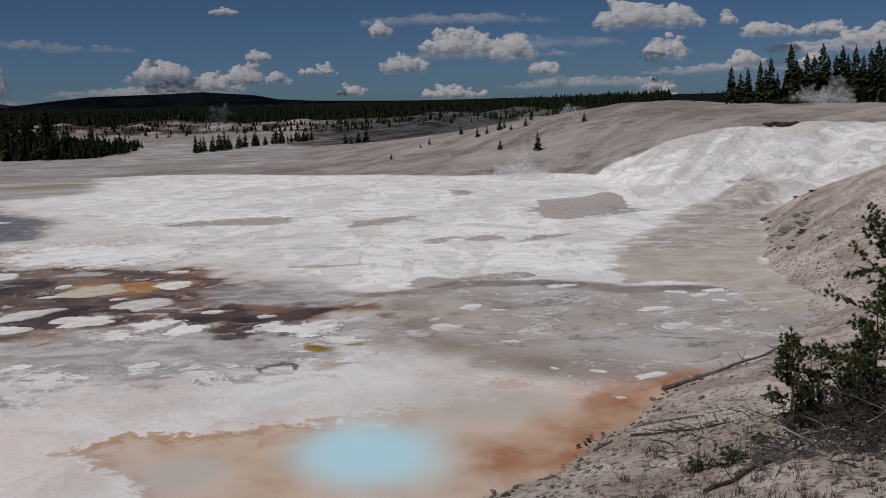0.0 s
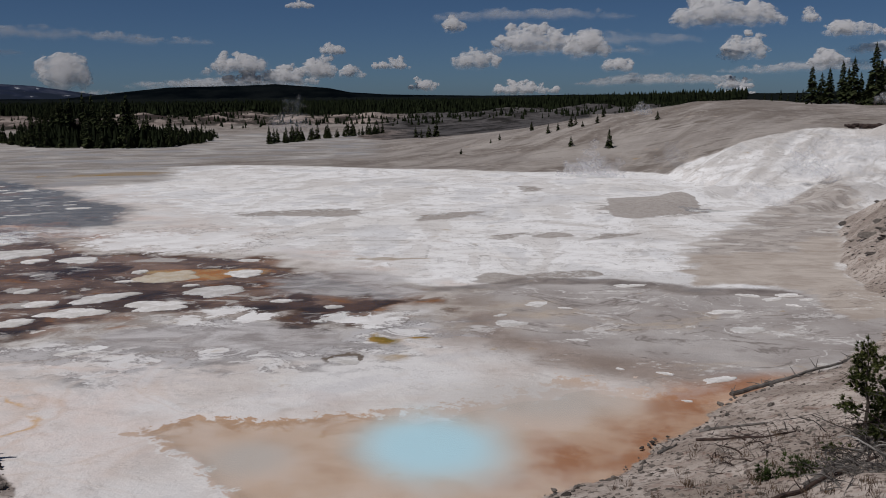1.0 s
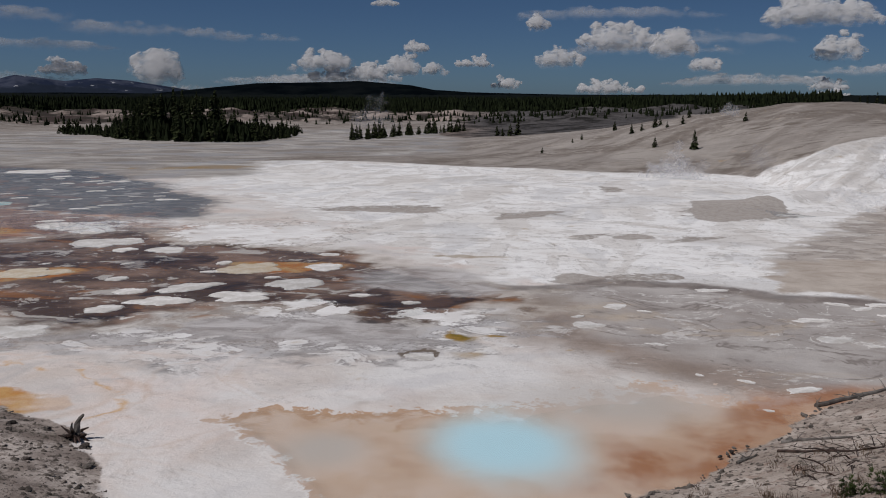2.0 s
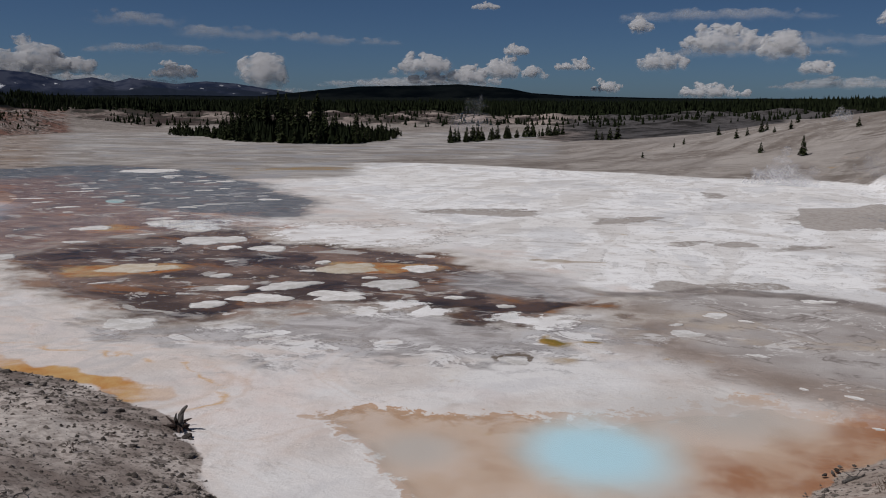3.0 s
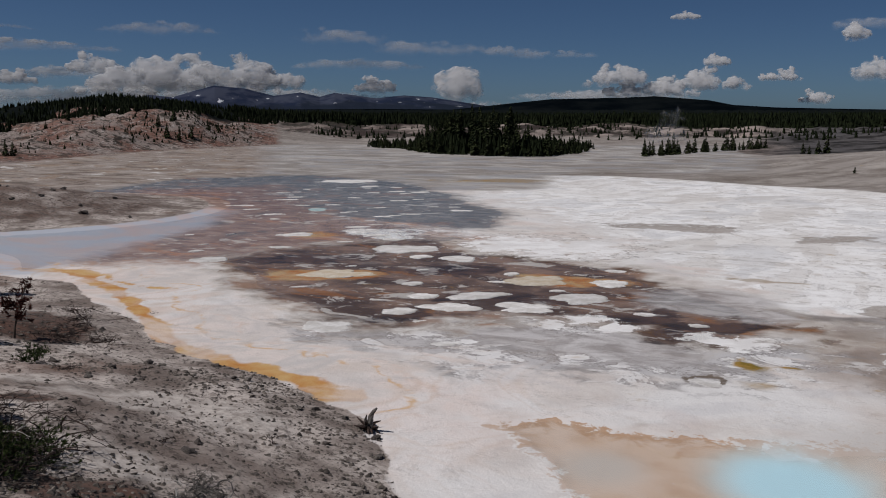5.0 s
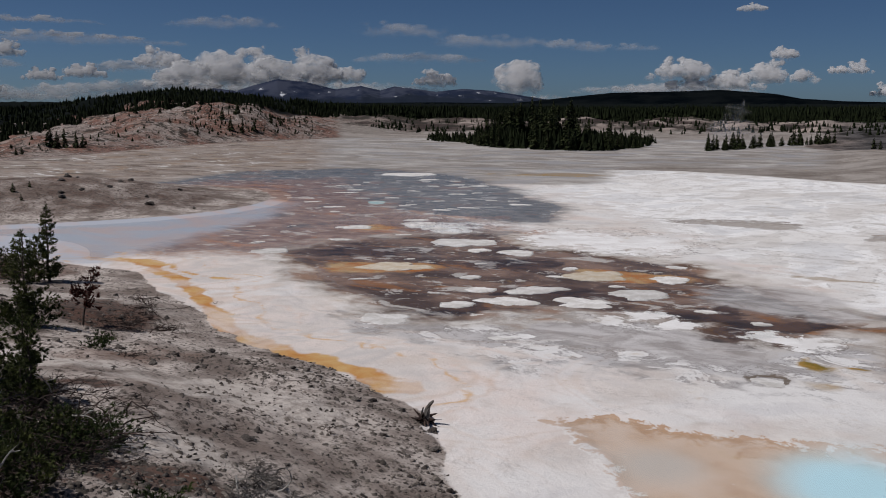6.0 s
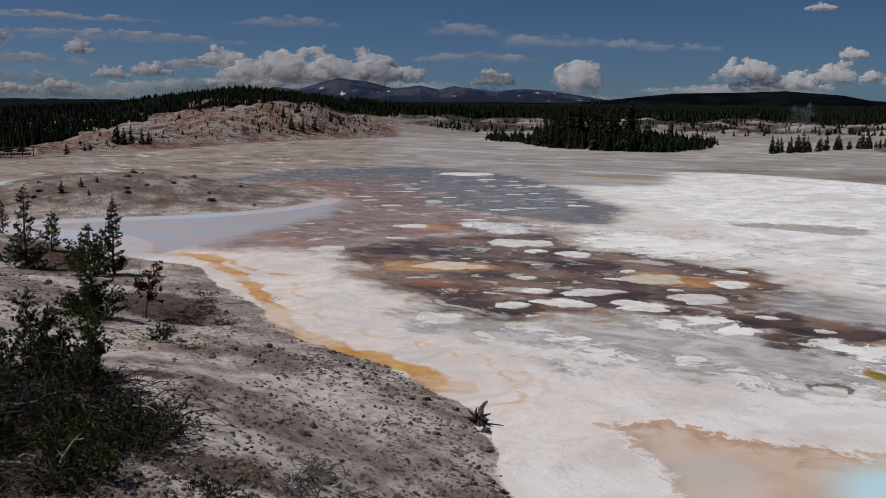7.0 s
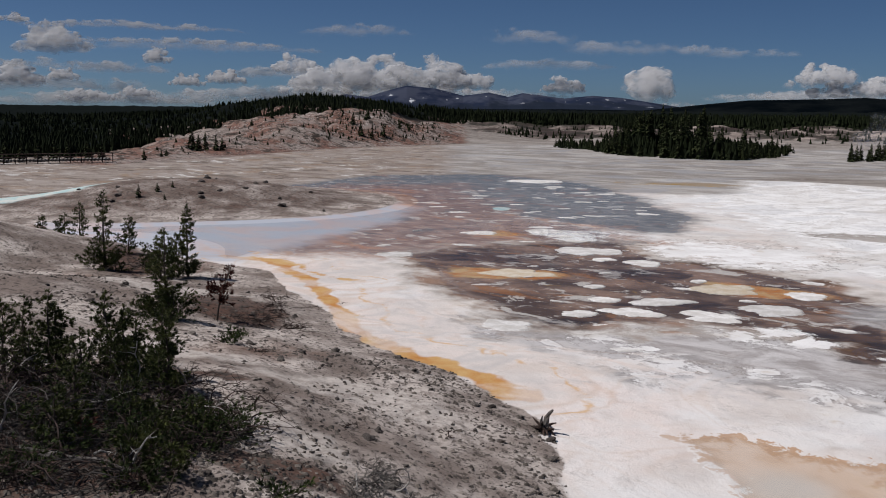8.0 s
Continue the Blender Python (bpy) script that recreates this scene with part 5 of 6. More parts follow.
stand_at(pine(320, 1.9, 0.75, M_RED_NEEDLE, (0.28, 0.05), 0.3, 0.35, "dead leaning pine with dark red needles"), *polar(53.7, 31.5), 50)
for k, (a, d, tall, spread) in enumerate(((60.3, 20.8, 1.8, 0.62), (57.0, 20.6, 1.65, 0.5), (63.5, 20.8, 1.75, 0.6), (66.0, 20.2, 1.6, 0.6), (61.8, 20.0, 1.1, 0.6), (59.2, 19.6, 1.0, 0.6), (64.6, 19.4, 1.1, 0.6),
                                            (58.6, 21.5, 1.2, 0.4), (64.8, 22, 1.4, 0.5))):
    x, y = polar(a, d)
    stand_at(pine(330 + k, tall, spread, M_NEEDLE, (0.02, 0), 0.03, 0.0, "young green pine growing out of dead brush", 1.5, (18, 0.085, 0.017)), x, y)
for k, (x, y, tall, spread) in enumerate(((-17.9, 10.6, 1.5, 0.6), (-17.4, 10.0, 1.2, 0.6), (-16.2, 10.6, 1.55, 0.55), (-18.6, 9.4, 1.4, 0.6), (-16.8, 10.9, 0.9, 0.5))):
    stand_at(pine(360 + k, tall, spread, M_NEEDLE, (0.02, 0), 0.03, 0.0, "bushy young pine growing out of dead brush", 1.9, (22, 0.085, 0.016)), x, y)
for k, (x, y, tall, spread) in enumerate(((-14.4, 8.6, 0.9, 0.6), (-13.5, 9.3, 0.7, 0.5), (-15.2, 8.0, 1.0, 0.6), (-12.4, 7.4, 0.6, 0.5), (-14.0, 7.0, 0.9, 0.6), (-16.3, 8.6, 1.2, 0.6),
                                          (-11.8, 7.7, 0.5, 0.45), (-15.6, 10.0, 1.1, 0.5), (-13.0, 8.2, 0.7, 0.5))):
    stand_at(pine(370 + k, tall, spread, M_NEEDLE, (0.02, 0), 0.02, 0.0, "low bushy green pine spreading through dead brush", 1.2, (16, 0.08, 0.018)), x, y)
stand_at(pine(340, 2.05, 0.62, M_NEEDLE, (-0.06, 0.0), 0.02, 0.0, "bushy young pine with yellow-green tips", 1.9, (30, 0.08, 0.014)), 6.7, 16.8)
stand_at(pine(341, 4.5, 2.2, M_NEEDLE, (-0.03, 0.0), 0.12, 0.4, "tall young pine with long drooping limbs", 1.3, (30, 0.085, 0.014)), *polar(-27.6, 18.3))
for k, (x, y, tall, spread) in enumerate(((7.5, 17.5, 1.6, 0.6), (9.0, 18.4, 2.3, 0.8))):
    stand_at(pine(345 + k, tall, spread, M_NEEDLE, (0.0, 0.0), 0.03, 0.1, "dark bushy young pine in dead brush", 1.7, (30, 0.08, 0.014)), x, y)
stand_at(pine(342, 1.3, 0.7, M_NEEDLE, (0.0, 0.0), 0.05, 0.2, "low green pine among dead branches", 1.5, (28, 0.08, 0.014)), 7.9, 16.7)
stand_at(pine(343, 1.5, 0.7, M_NEEDLE, (0.0, 0.0), 0.05, 0.25, "low green pine among dead branches", 1.5, (28, 0.08, 0.014)), *polar(-25.6, 19.3))


M_FRESH = two_tone("fresh_needles", (0.026, 0.042, 0.01), (0.06, 0.085, 0.02), 2.0, 0.7, 9.0, 0.0, 0.35, island=True)


def low_shrub(seed, radius, tall, label="low green shrub on the bank", material=None):
    random.seed(seed)
    ob = thing("shrub", label, "shrub", "low shrubs")
    stems, green = Form(), Form()
    for _ in range(int(26 * radius / 0.5)):
        w = random.uniform(0, 6.283)
        line = bent((random.gauss(0, 0.25 * radius), random.gauss(0, 0.25 * radius), -0.05), (math.cos(w), math.sin(w), random.uniform(0.2, 1.4) * tall / radius), radius * random.uniform(0.5, 1.0), 4, 0.02, 0.2)
        stems.tube(line, 0.012, 0.004, 3)
        for q in range(6):
            c = line[2 + q % 3] + Vector((random.gauss(0, 0.06), random.gauss(0, 0.06), random.gauss(0.02, 0.05)))
            green.tuft(c, c - Vector((0, 0, -0.1)), 12, random.uniform(0.07, 0.12), 0.013)
    tagged(part("stemwork", stems, M_BARK, ob), kind="stuff")
    tagged(part("foliage", green, material or M_NEEDLE, ob), kind="stuff")
    return ob


for k, (x, y, r, h) in enumerate(((5.2, 15.6, 0.45, 0.4), (4.75, 15.9, 0.3, 0.25), (-22.5, 17.1, 0.4, 0.35), (-12.6, 8.0, 0.7, 0.4), (-13.2, 8.1, 0.8, 0.5), (-12.2, 7.6, 0.5, 0.3),
                                  (-13.6, 9.6, 0.8, 0.5), (-14.6, 8.4, 0.9, 0.6), (-15.6, 9.0, 0.9, 0.6), (-24.9, 16.0, 0.9, 0.35), (-14.2, 10.4, 0.7, 0.4), (-13.0, 7.3, 0.8, 0.4), (-14.0, 8.0, 0.9, 0.5), (-15.0, 9.4, 0.8, 0.5), (-12.9, 8.9, 0.8, 0.4), (-13.4, 7.8, 0.8, 0.4), (-13.8, 6.9, 0.8, 0.4), (-16.2, 8.2, 0.9, 0.7), (-17.0, 10.2, 0.7, 0.5), (-12.7, 7.1, 0.6, 0.35), (-13.3, 10.1, 0.7, 0.4), (-14.2, 5.9, 0.8, 0.45), (-13.0, 5.7, 0.8, 0.4), (-12.3, 6.6, 0.7, 0.35), (-15.2, 6.6, 0.9, 0.5), (-14.6, 7.3, 0.9, 0.5), (-11.9, 7.2, 0.6, 0.3), (-11.1, 8.2, 0.5, 0.3), (-10.7, 8.9, 0.4, 0.2), (-11.6, 8.4, 0.6, 0.3), (-14.3, 9.6, 0.7, 0.5), (-13.4, 9.5, 0.6, 0.4), (-21.0, 15.8, 0.4, 0.35))):
    if k % 2 == 0 or x > -11 or x < -20:
        stand_at(low_shrub(400 + k, r, h, material=M_FRESH), x, y)
for k, (x, y) in enumerate(((-14.3, 7.6), (8.1, 17.4))):
    stand_at(low_shrub(420 + k, 0.4, 0.35, "dead shrub with bright rust-red needles", M_RED_NEEDLE), x, y)


def dead_brush(seed, radius, tall, stems, label="tangle of grey dead branches on the bank", material=None):
    """Arching dead branches, each with its side twigs."""
    random.seed(seed)
    ob = thing("dead_brush", label, "brush", "dead brush on the banks")
    for _ in range(stems):
        form = Form()
        w = random.uniform(0, 6.283)
        start = (random.gauss(0, 0.4 * radius), random.gauss(0, 0.4 * radius), -0.06)
        line = bent(start, (math.cos(w), math.sin(w), random.uniform(0.3, 1.6)), radius * random.uniform(0.6, 1.5), 7, 0.16 * radius / max(tall, 0.2), 0.22)
        for p in line[1:]:
            p.z = max(min(p.z, tall * 1.2), 0.01)
        form.tube(line, random.uniform(0.008, 0.022), 0.004, 4)
        for q in range(6):
            c = line[1 + q % 6]
            form.tube(bent(c, (random.gauss(0, 1), random.gauss(0, 1), random.gauss(0.2, 0.6)), radius * random.uniform(0.15, 0.4), 3, 0.05, 0.3), 0.007, 0.003, 3)
            form.graft(0, 1 + q % 6, 4)
        part("branch", form, material or M_DEADWOOD, ob)
    return ob


for k, (x, y, r, h, n) in enumerate(((6.9, 16.0, 1.1, 0.9, 40), (7.6, 16.4, 1.2, 1.1, 42), (8.2, 16.2, 1.2, 1.2, 42), (6.1, 15.4, 0.7, 0.45, 26), (7.7, 15.2, 0.8, 0.5, 22),
                                     (8.8, 17.4, 1.0, 1.2, 40), (7.4, 15.8, 1.0, 0.8, 46), (8.0, 15.4, 1.1, 0.9, 50), (6.5, 14.9, 0.8, 0.4, 34), (7.2, 14.2, 0.9, 0.4, 36), (8.6, 16.6, 1.1, 1.3, 50), (5.6, 14.6, 0.7, 0.3, 26), (-15.3, 10.6, 1.2, 0.6, 34), (-14.4, 9.8, 1.3, 0.6, 36), (-15.8, 8.6, 1.3, 0.8, 36),
                                     (-17.2, 9.2, 1.3, 0.8, 36), (-17.5, 8.0, 1.3, 0.9, 34), (-13.2, 8.8, 1.1, 0.5, 28), (-16.3, 11.0, 0.9, 0.5, 22), 
                                     (-11.0, 11.2, 0.7, 0.3, 40), (-10.2, 11.6, 0.6, 0.25, 34), (-11.3, 11.8, 0.7, 0.3, 36), (-9.4, 11.4, 0.5, 0.2, 26), (-10.6, 10.4, 0.6, 0.25, 30),
                                     (-14.8, 8.8, 1.3, 0.6, 60), (-13.6, 7.6, 1.2, 0.5, 60), (-15.0, 7.4, 1.3, 0.7, 60), (-16.4, 9.6, 1.3, 0.8, 60), (-13.9, 9.2, 1.2, 0.5, 60), (-13.3, 9.0, 0.9, 0.4, 40), (-13.0, 8.3, 1.0, 0.4, 50), (-16.6, 7.4, 1.3, 0.8, 60), (-14.4, 6.6, 1.2, 0.5, 60), (-12.6, 6.9, 1.0, 0.4, 50), (-13.6, 5.6, 1.1, 0.5, 56), (-12.5, 6.1, 1.0, 0.4, 50), (-14.8, 5.6, 1.2, 0.6, 56), (-11.8, 6.8, 0.9, 0.3, 40), (-15.6, 6.4, 1.2, 0.7, 56), (-12.9, 5.0, 1.0, 0.4, 46))):
    stand_at(dead_brush(450 + k, r, h, n, material=(M_TWIG, M_CHAR, M_DEADWOOD)[k % 3] if x > 0 else None if x > -12 and y > 10 else (M_CHAR, M_CHAR, M_TWIG)[k % 3]), x, y)
for k, (x, y, r, h, n) in enumerate(((-27.5, 22.3, 1.3, 0.4, 26), (-26.3, 21.4, 1.2, 0.35, 24), (-25.0, 19.8, 1.2, 0.4, 28), (-40.5, 24.5, 1.3, 0.8, 26), (-12.6, 15.5, 0.3, 0.12, 12),
                                     (-13.5, 13.0, 0.35, 0.12, 10), (-19.5, 15.5, 0.6, 0.15, 14), (-26.7, 26.0, 0.35, 0.3, 14), (-24.2, 20.6, 1.0, 0.3, 22), (-28.8, 23.4, 1.0, 0.35, 18),
                                     (4.6, 17.6, 0.9, 0.35, 14), (5.4, 18.2, 0.8, 0.4, 14))):
    stand_at(dead_brush(480 + k, r, h, n, "dark low dead twigs on grey grit", M_CHAR), x, y)


def log(points, r0, r1, seed, material, label, snags=4):
    """A fallen trunk with a few broken snags."""
    random.seed(seed)
    form = Form()
    pts = []
    for (ax, ay), (bx, by) in zip(points, points[1:]):
        for q in range(5):
            x, y = ax + (bx - ax) * q / 5, ay + (by - ay) * q / 5
            pts.append(Vector((x + random.gauss(0, 0.03), y + random.gauss(0, 0.03), max(ground_at(x, y), -0.02) + r0 * 0.6)))
    form.tube(pts, r0, r1, 8, 0.35)
    for _ in range(snags):
        k = random.randrange(len(pts))
        c = pts[k]
        form.tube(bent(c, (random.gauss(0, 1), random.gauss(0, 1), abs(random.gauss(0.5, 0.4))), random.uniform(0.15, 0.5), 3, 0.0, 0.2), r1 * 0.6, 0.004, 4)
        form.graft(0, k, 8)
    return tagged(new("log", form.mesh("log", material)), label, "log", "driftwood")


log([(5.9, 24.0), (7.8, 25.5), (9.8, 27.1), (10.6, 27.9)], 0.07, 0.03, 1, M_DEADWOOD, "long weathered grey log along the shore", 26)
log([(4.4, 20.9), (6.2, 20.3)], 0.05, 0.02, 2, M_DEADWOOD, "thin bleached branch lying on the bank", 4)
log([(4.2, 19.9), (5.4, 19.0), (6.2, 18.6)], 0.035, 0.015, 3, M_CHAR, "thin dark branch lying on the bank", 6)
log([(3.3, 19.6), (3.9, 20.2)], 0.04, 0.02, 4, M_DEADWOOD, "bleached driftwood stick at the shore", 2)
log([(5.0, 14.9), (6.2, 15.9), (7.2, 16.9)], 0.05, 0.02, 5, M_DEADWOOD, "grey fallen branch below the shrub", 8)
log([(4.2, 14.2), (5.6, 14.9), (6.6, 15.8)], 0.045, 0.02, 6, M_CHAR, "dark fallen branch below the shrub", 8)
log([(-13.8, 6.2), (-12.8, 7.0), (-12.0, 7.3)], 0.07, 0.03, 8, M_DEADWOOD, "bleached fallen branch in the brush", 6)
log([(-16.0, 9.6), (-14.6, 10.0), (-13.6, 10.4)], 0.06, 0.02, 9, M_CHAR, "dark fallen trunk in the brush", 8)
log([(-17.6, 9.9), (-16.4, 9.8), (-15.4, 9.6)], 0.05, 0.02, 10, M_DEADWOOD, "grey fallen trunk in the brush", 8)


M_BLEACH = two_tone("bleached_wood", (0.3, 0.285, 0.265), (0.45, 0.43, 0.4), 4.0, 0.85, 30.0, 0.4)


def bare_branch(x, y, length, lift, turn, seed):
    """One bleached, crooked dead branch that sticks out of the brush."""
    random.seed(seed)
    form = Form()
    line = bent((0, 0, 0.05), (1, 0, lift), length, 7, 0.06, 0.28)
    form.tube(line, 0.022, 0.007, 6, 0.2)
    for q in (2, 3, 5, 6):
        form.tube(bent(line[q], (random.gauss(0.5, 0.5), random.gauss(0, 0.8), random.uniform(0.1, 0.9)), length * random.uniform(0.15, 0.35), 4, 0.02, 0.25), 0.01, 0.003, 4)
        form.graft(0, q, 6)
    ob = new("dead_branch", form.mesh("dead_branch", M_BLEACH))
    ob.matrix_basis = pose(x, y, ground_at(x, y) + 0.1, 0, 0, turn)
    return tagged(ob, "bleached crooked dead branch in dark brush", "branch", "bleached dead branches")


for k, (x, y, n, lift, turn) in enumerate(((-18.0, 8.6, 1.3, 1.6, 20), (-16.6, 10.2, 1.0, 1.4, -60), (-15.6, 10.6, 0.9, 1.6, 30), (-14.6, 10.2, 1.5, 0.3, -20), (-16.9, 9.0, 1.6, 0.3, 10),
                                             (-13.2, 6.6, 1.9, 0.12, 40), (-12.2, 7.3, 0.7, 1.2, 0), (-12.8, 7.0, 0.8, 1.0, 120), (-14.2, 6.2, 1.0, 1.0, 80), (-15.4, 8.2, 1.4, 0.3, -30),
                                             (-13.6, 9.2, 1.1, 0.3, -40), (-11.0, 11.0, 0.9, 0.3, -50), (-10.4, 11.4, 0.7, 0.4, 10), (7.2, 15.6, 1.3, 0.6, 150), (8.0, 16.4, 1.5, 0.8, 120),
                                             (7.6, 16.8, 1.2, 1.2, 60), (8.4, 15.8, 1.4, 0.7, 170), (6.4, 15.2, 1.0, 0.3, 200), (8.8, 17.2, 1.2, 1.4, 100))):
    bare_branch(x, y, n, lift, turn, 1000 + k)


def stump():
    random.seed(77)
    ob = thing("stump", "dark rotten stump with one curved bleached horn", "stump", "", -11.9, 18.55, -0.02)
    horn = Form()
    horn.tube([(0, 0, 0), (0.05, 0, 0.16), (0.06, 0.02, 0.3), (0.12, 0.02, 0.42), (0.2, 0, 0.5)], 0.09, 0.02, 7, 0.3)
    horn.tube([(-0.03, 0, 0.1), (-0.05, 0, 0.24), (-0.02, 0, 0.34)], 0.05, 0.01, 5, 0.3)
    for _ in range(22):
        w = random.uniform(0, 6.283)
        root = Form()
        root.tube(bent((random.gauss(0, 0.06), random.gauss(0, 0.06), 0.1), (math.cos(w), math.sin(w), random.uniform(0.0, 1.0)), random.uniform(0.14, 0.34), 4, 0.14, 0.25), 0.045, 0.01, 5, 0.3)
        part("root", root, M_CHAR, ob)
    part("horn", horn, M_DEADWOOD, ob, "bleached curved wood")
    ob.scale = (1.35, 1.35, 1.35)


stump()


def stone_mesh(seed, material):
    v = bumpy(UNIT_SMALL_V, seed, 0.9, 1.3) * np.array([1.0, 0.75, 0.55])
    form = Form()
    form.v, form.f = [Vector(p) for p in v.tolist()], UNIT_SMALL_F
    return form.mesh("stone", material)


small = bmesh.new()
bmesh.ops.create_icosphere(small, subdivisions=2, radius=1.0)
UNIT_SMALL_V = np.array([v.co[:] for v in small.verts])
UNIT_SMALL_F = [tuple(v.index for v in f.verts) for f in small.faces]
small.free()
random.seed(21)
M_CLOD = two_tone("dark_clod", (0.05, 0.042, 0.038), (0.11, 0.095, 0.085), 4.0, 0.95, 25.0, 0.5, 0.4)
STONES = [stone_mesh(k, M_CLOD if k < 4 else M_STONE) for k in range(6)]


def spread_stones(count, low_a, high_a, near, far, small_r, big_r, label):
    for _ in range(count):
        while True:
            x, y = polar(random.uniform(low_a, high_a), near + (far - near) * random.random() ** 1.3)
            if outline_distance(np.array([x]), np.array([y]), BANK)[0] > 0.05:
                break
        r = small_r + (big_r - small_r) * random.random() ** 3
        ob = new("stone", random.choice(STONES))
        ob.matrix_basis = pose(x, y, ground_at(x, y) + 0.1 * r, random.uniform(-20, 20), random.uniform(-20, 20), random.uniform(0, 360))
        ob.scale = (r, r, r * random.uniform(0.7, 1.1))
        tagged(ob, label, "stone", "loose stones on the banks")


spread_stones(210, 30, 66, 14, 45, 0.06, 0.19, "dark loose stone on grey grit")
for _ in range(20):
    x, y = polar(random.uniform(46, 62), random.uniform(72, 84))
    ob = new("stone", random.choice(STONES))
    r = random.uniform(0.12, 0.35)
    ob.matrix_basis = pose(x, y, ground_at(x, y) + 0.1 * r, 0, 0, random.uniform(0, 360)) @ Matrix.Diagonal((r, r, r, 1))
    tagged(ob, "dark stone on the low grey mound", "stone", "loose stones on the banks")
for _ in range(44):
    t = random.random()
    x, y = 15.4 + 6.5 * t + random.uniform(0, 2.2), 41 + 19 * t + random.uniform(-1.5, 1.5)
    ob = new("stone", random.choice(STONES[3:]))
    r = 0.08 + 0.3 * random.random() ** 2
    ob.matrix_basis = pose(x, y, ground_at(x, y) - 0.1 * r, random.uniform(-15, 15), 0, random.uniform(0, 360)) @ Matrix.Diagonal((r * 1.6, r, r * 0.7, 1))
    tagged(ob, "grey ledge stone at the foot of the slope", "stone", "ledge stones")
SHORE = [(0.6, 17.2), (2.5, 18.5), (3.6, 20.3), (4.8, 21.6), (5.8, 23.6), (7.7, 25.1), (9.7, 26.7)]
for _ in range(90):
    k = random.randrange(6)
    t = random.random()
    x = SHORE[k][0] + (SHORE[k + 1][0] - SHORE[k][0]) * t + random.gauss(0.05, 0.16)
    y = SHORE[k][1] + (SHORE[k + 1][1] - SHORE[k][1]) * t + random.gauss(0, 0.16)
    ob = new("stone", random.choice(STONES[3:]))
    r = 0.018 + 0.06 * random.random() ** 1.5
    ob.matrix_basis = pose(x, y, max(ground_at(x, y), -0.05) + 0.2 * r, random.uniform(-20, 20), 0, random.uniform(0, 360)) @ Matrix.Diagonal((r * 1.3, r, r, 1))
    tagged(ob, "small grey stone on the waterline", "stone", "stones on the waterline")
spread_stones(30, -27, 2, 14, 27, 0.03, 0.13, "loose stone on the sandy bank")


def grit():
    """Pebbles and crumbs strewn over both banks."""
    rng = np.random.default_rng(9)
    n = 42000
    left = rng.random(n) < 0.72
    a = np.where(left, rng.uniform(28, 68, n), rng.uniform(-28, 6, n))
    d = 13 + 36 * rng.random(n) ** 1.5
    x, y = -d * np.sin(np.radians(a)), d * np.cos(np.radians(a))
    keep = (outline_distance(x, y, BANK) > 0.02) & (fbm(x, y, 2.5, 3, 61) + rng.uniform(-0.25, 0.25, n) > -0.02)
    x, y = x[keep], y[keep]
    z = height(x, y)
    octa = np.array([(1, 0, 0), (0, 1, 0), (-1, 0, 0), (0, -1, 0), (0.3, 0.15, 0.5), (0, 0, -0.5)])
    faces = np.array([(0, 1, 4), (1, 2, 4), (2, 3, 4), (3, 0, 4), (1, 0, 5), (2, 1, 5), (3, 2, 5), (0, 3, 5)])
    r = 0.018 + 0.085 * rng.random(len(x)) ** 3
    jit = rng.uniform(0.45, 1.4, (len(x), 6, 3))
    v = np.stack([x, y, z], 1)[:, None, :] + octa[None] * jit * r[:, None, None]
    f = faces[None] + (np.arange(len(x)) * 6)[:, None, None]
    me = bpy.data.meshes.new("gravel")
    me.from_pydata(v.reshape(-1, 3).tolist(), [], f.reshape(-1, 3).tolist())
    me.materials.append(two_tone("gravel", (0.07, 0.06, 0.052), (0.22, 0.19, 0.165), 3.0, 0.95, 20.0, 0.2, 0.5, island=True))
    return tagged(new("gravel", me), "dark grey gravel and crumbs on the banks", "gravel", kind="stuff")


grit()


def dry_grass():
    random.seed(31)
    form = Form()
    for _ in range(190):
        a, d = random.uniform(-27, -3), 13.2 + 7 * random.random() ** 1.8
        x, y = polar(a, d)
        if outline_distance(np.array([x]), np.array([y]), BANK)[0] < 0.6:
            continue
        z = ground_at(x, y)
        for _ in range(16):
            c = Vector((x + random.gauss(0, 0.06), y + random.gauss(0, 0.06), z - 0.02))
            form.tri(c, c + Vector((0.012, 0.004, 0)), c + Vector((random.gauss(0, 0.07), random.gauss(0, 0.07), random.uniform(0.08, 0.22))))
    ob = new("dry_grass", form.mesh("dry_grass", two_tone("dry_grass", (0.12, 0.075, 0.05), (0.2, 0.14, 0.09), 2.0, 0.9, 10.0, 0.0, 0.4, island=True)))
    tagged(ob, "sparse brown dry grass on the sandy bank", "grass", kind="stuff")


dry_grass()


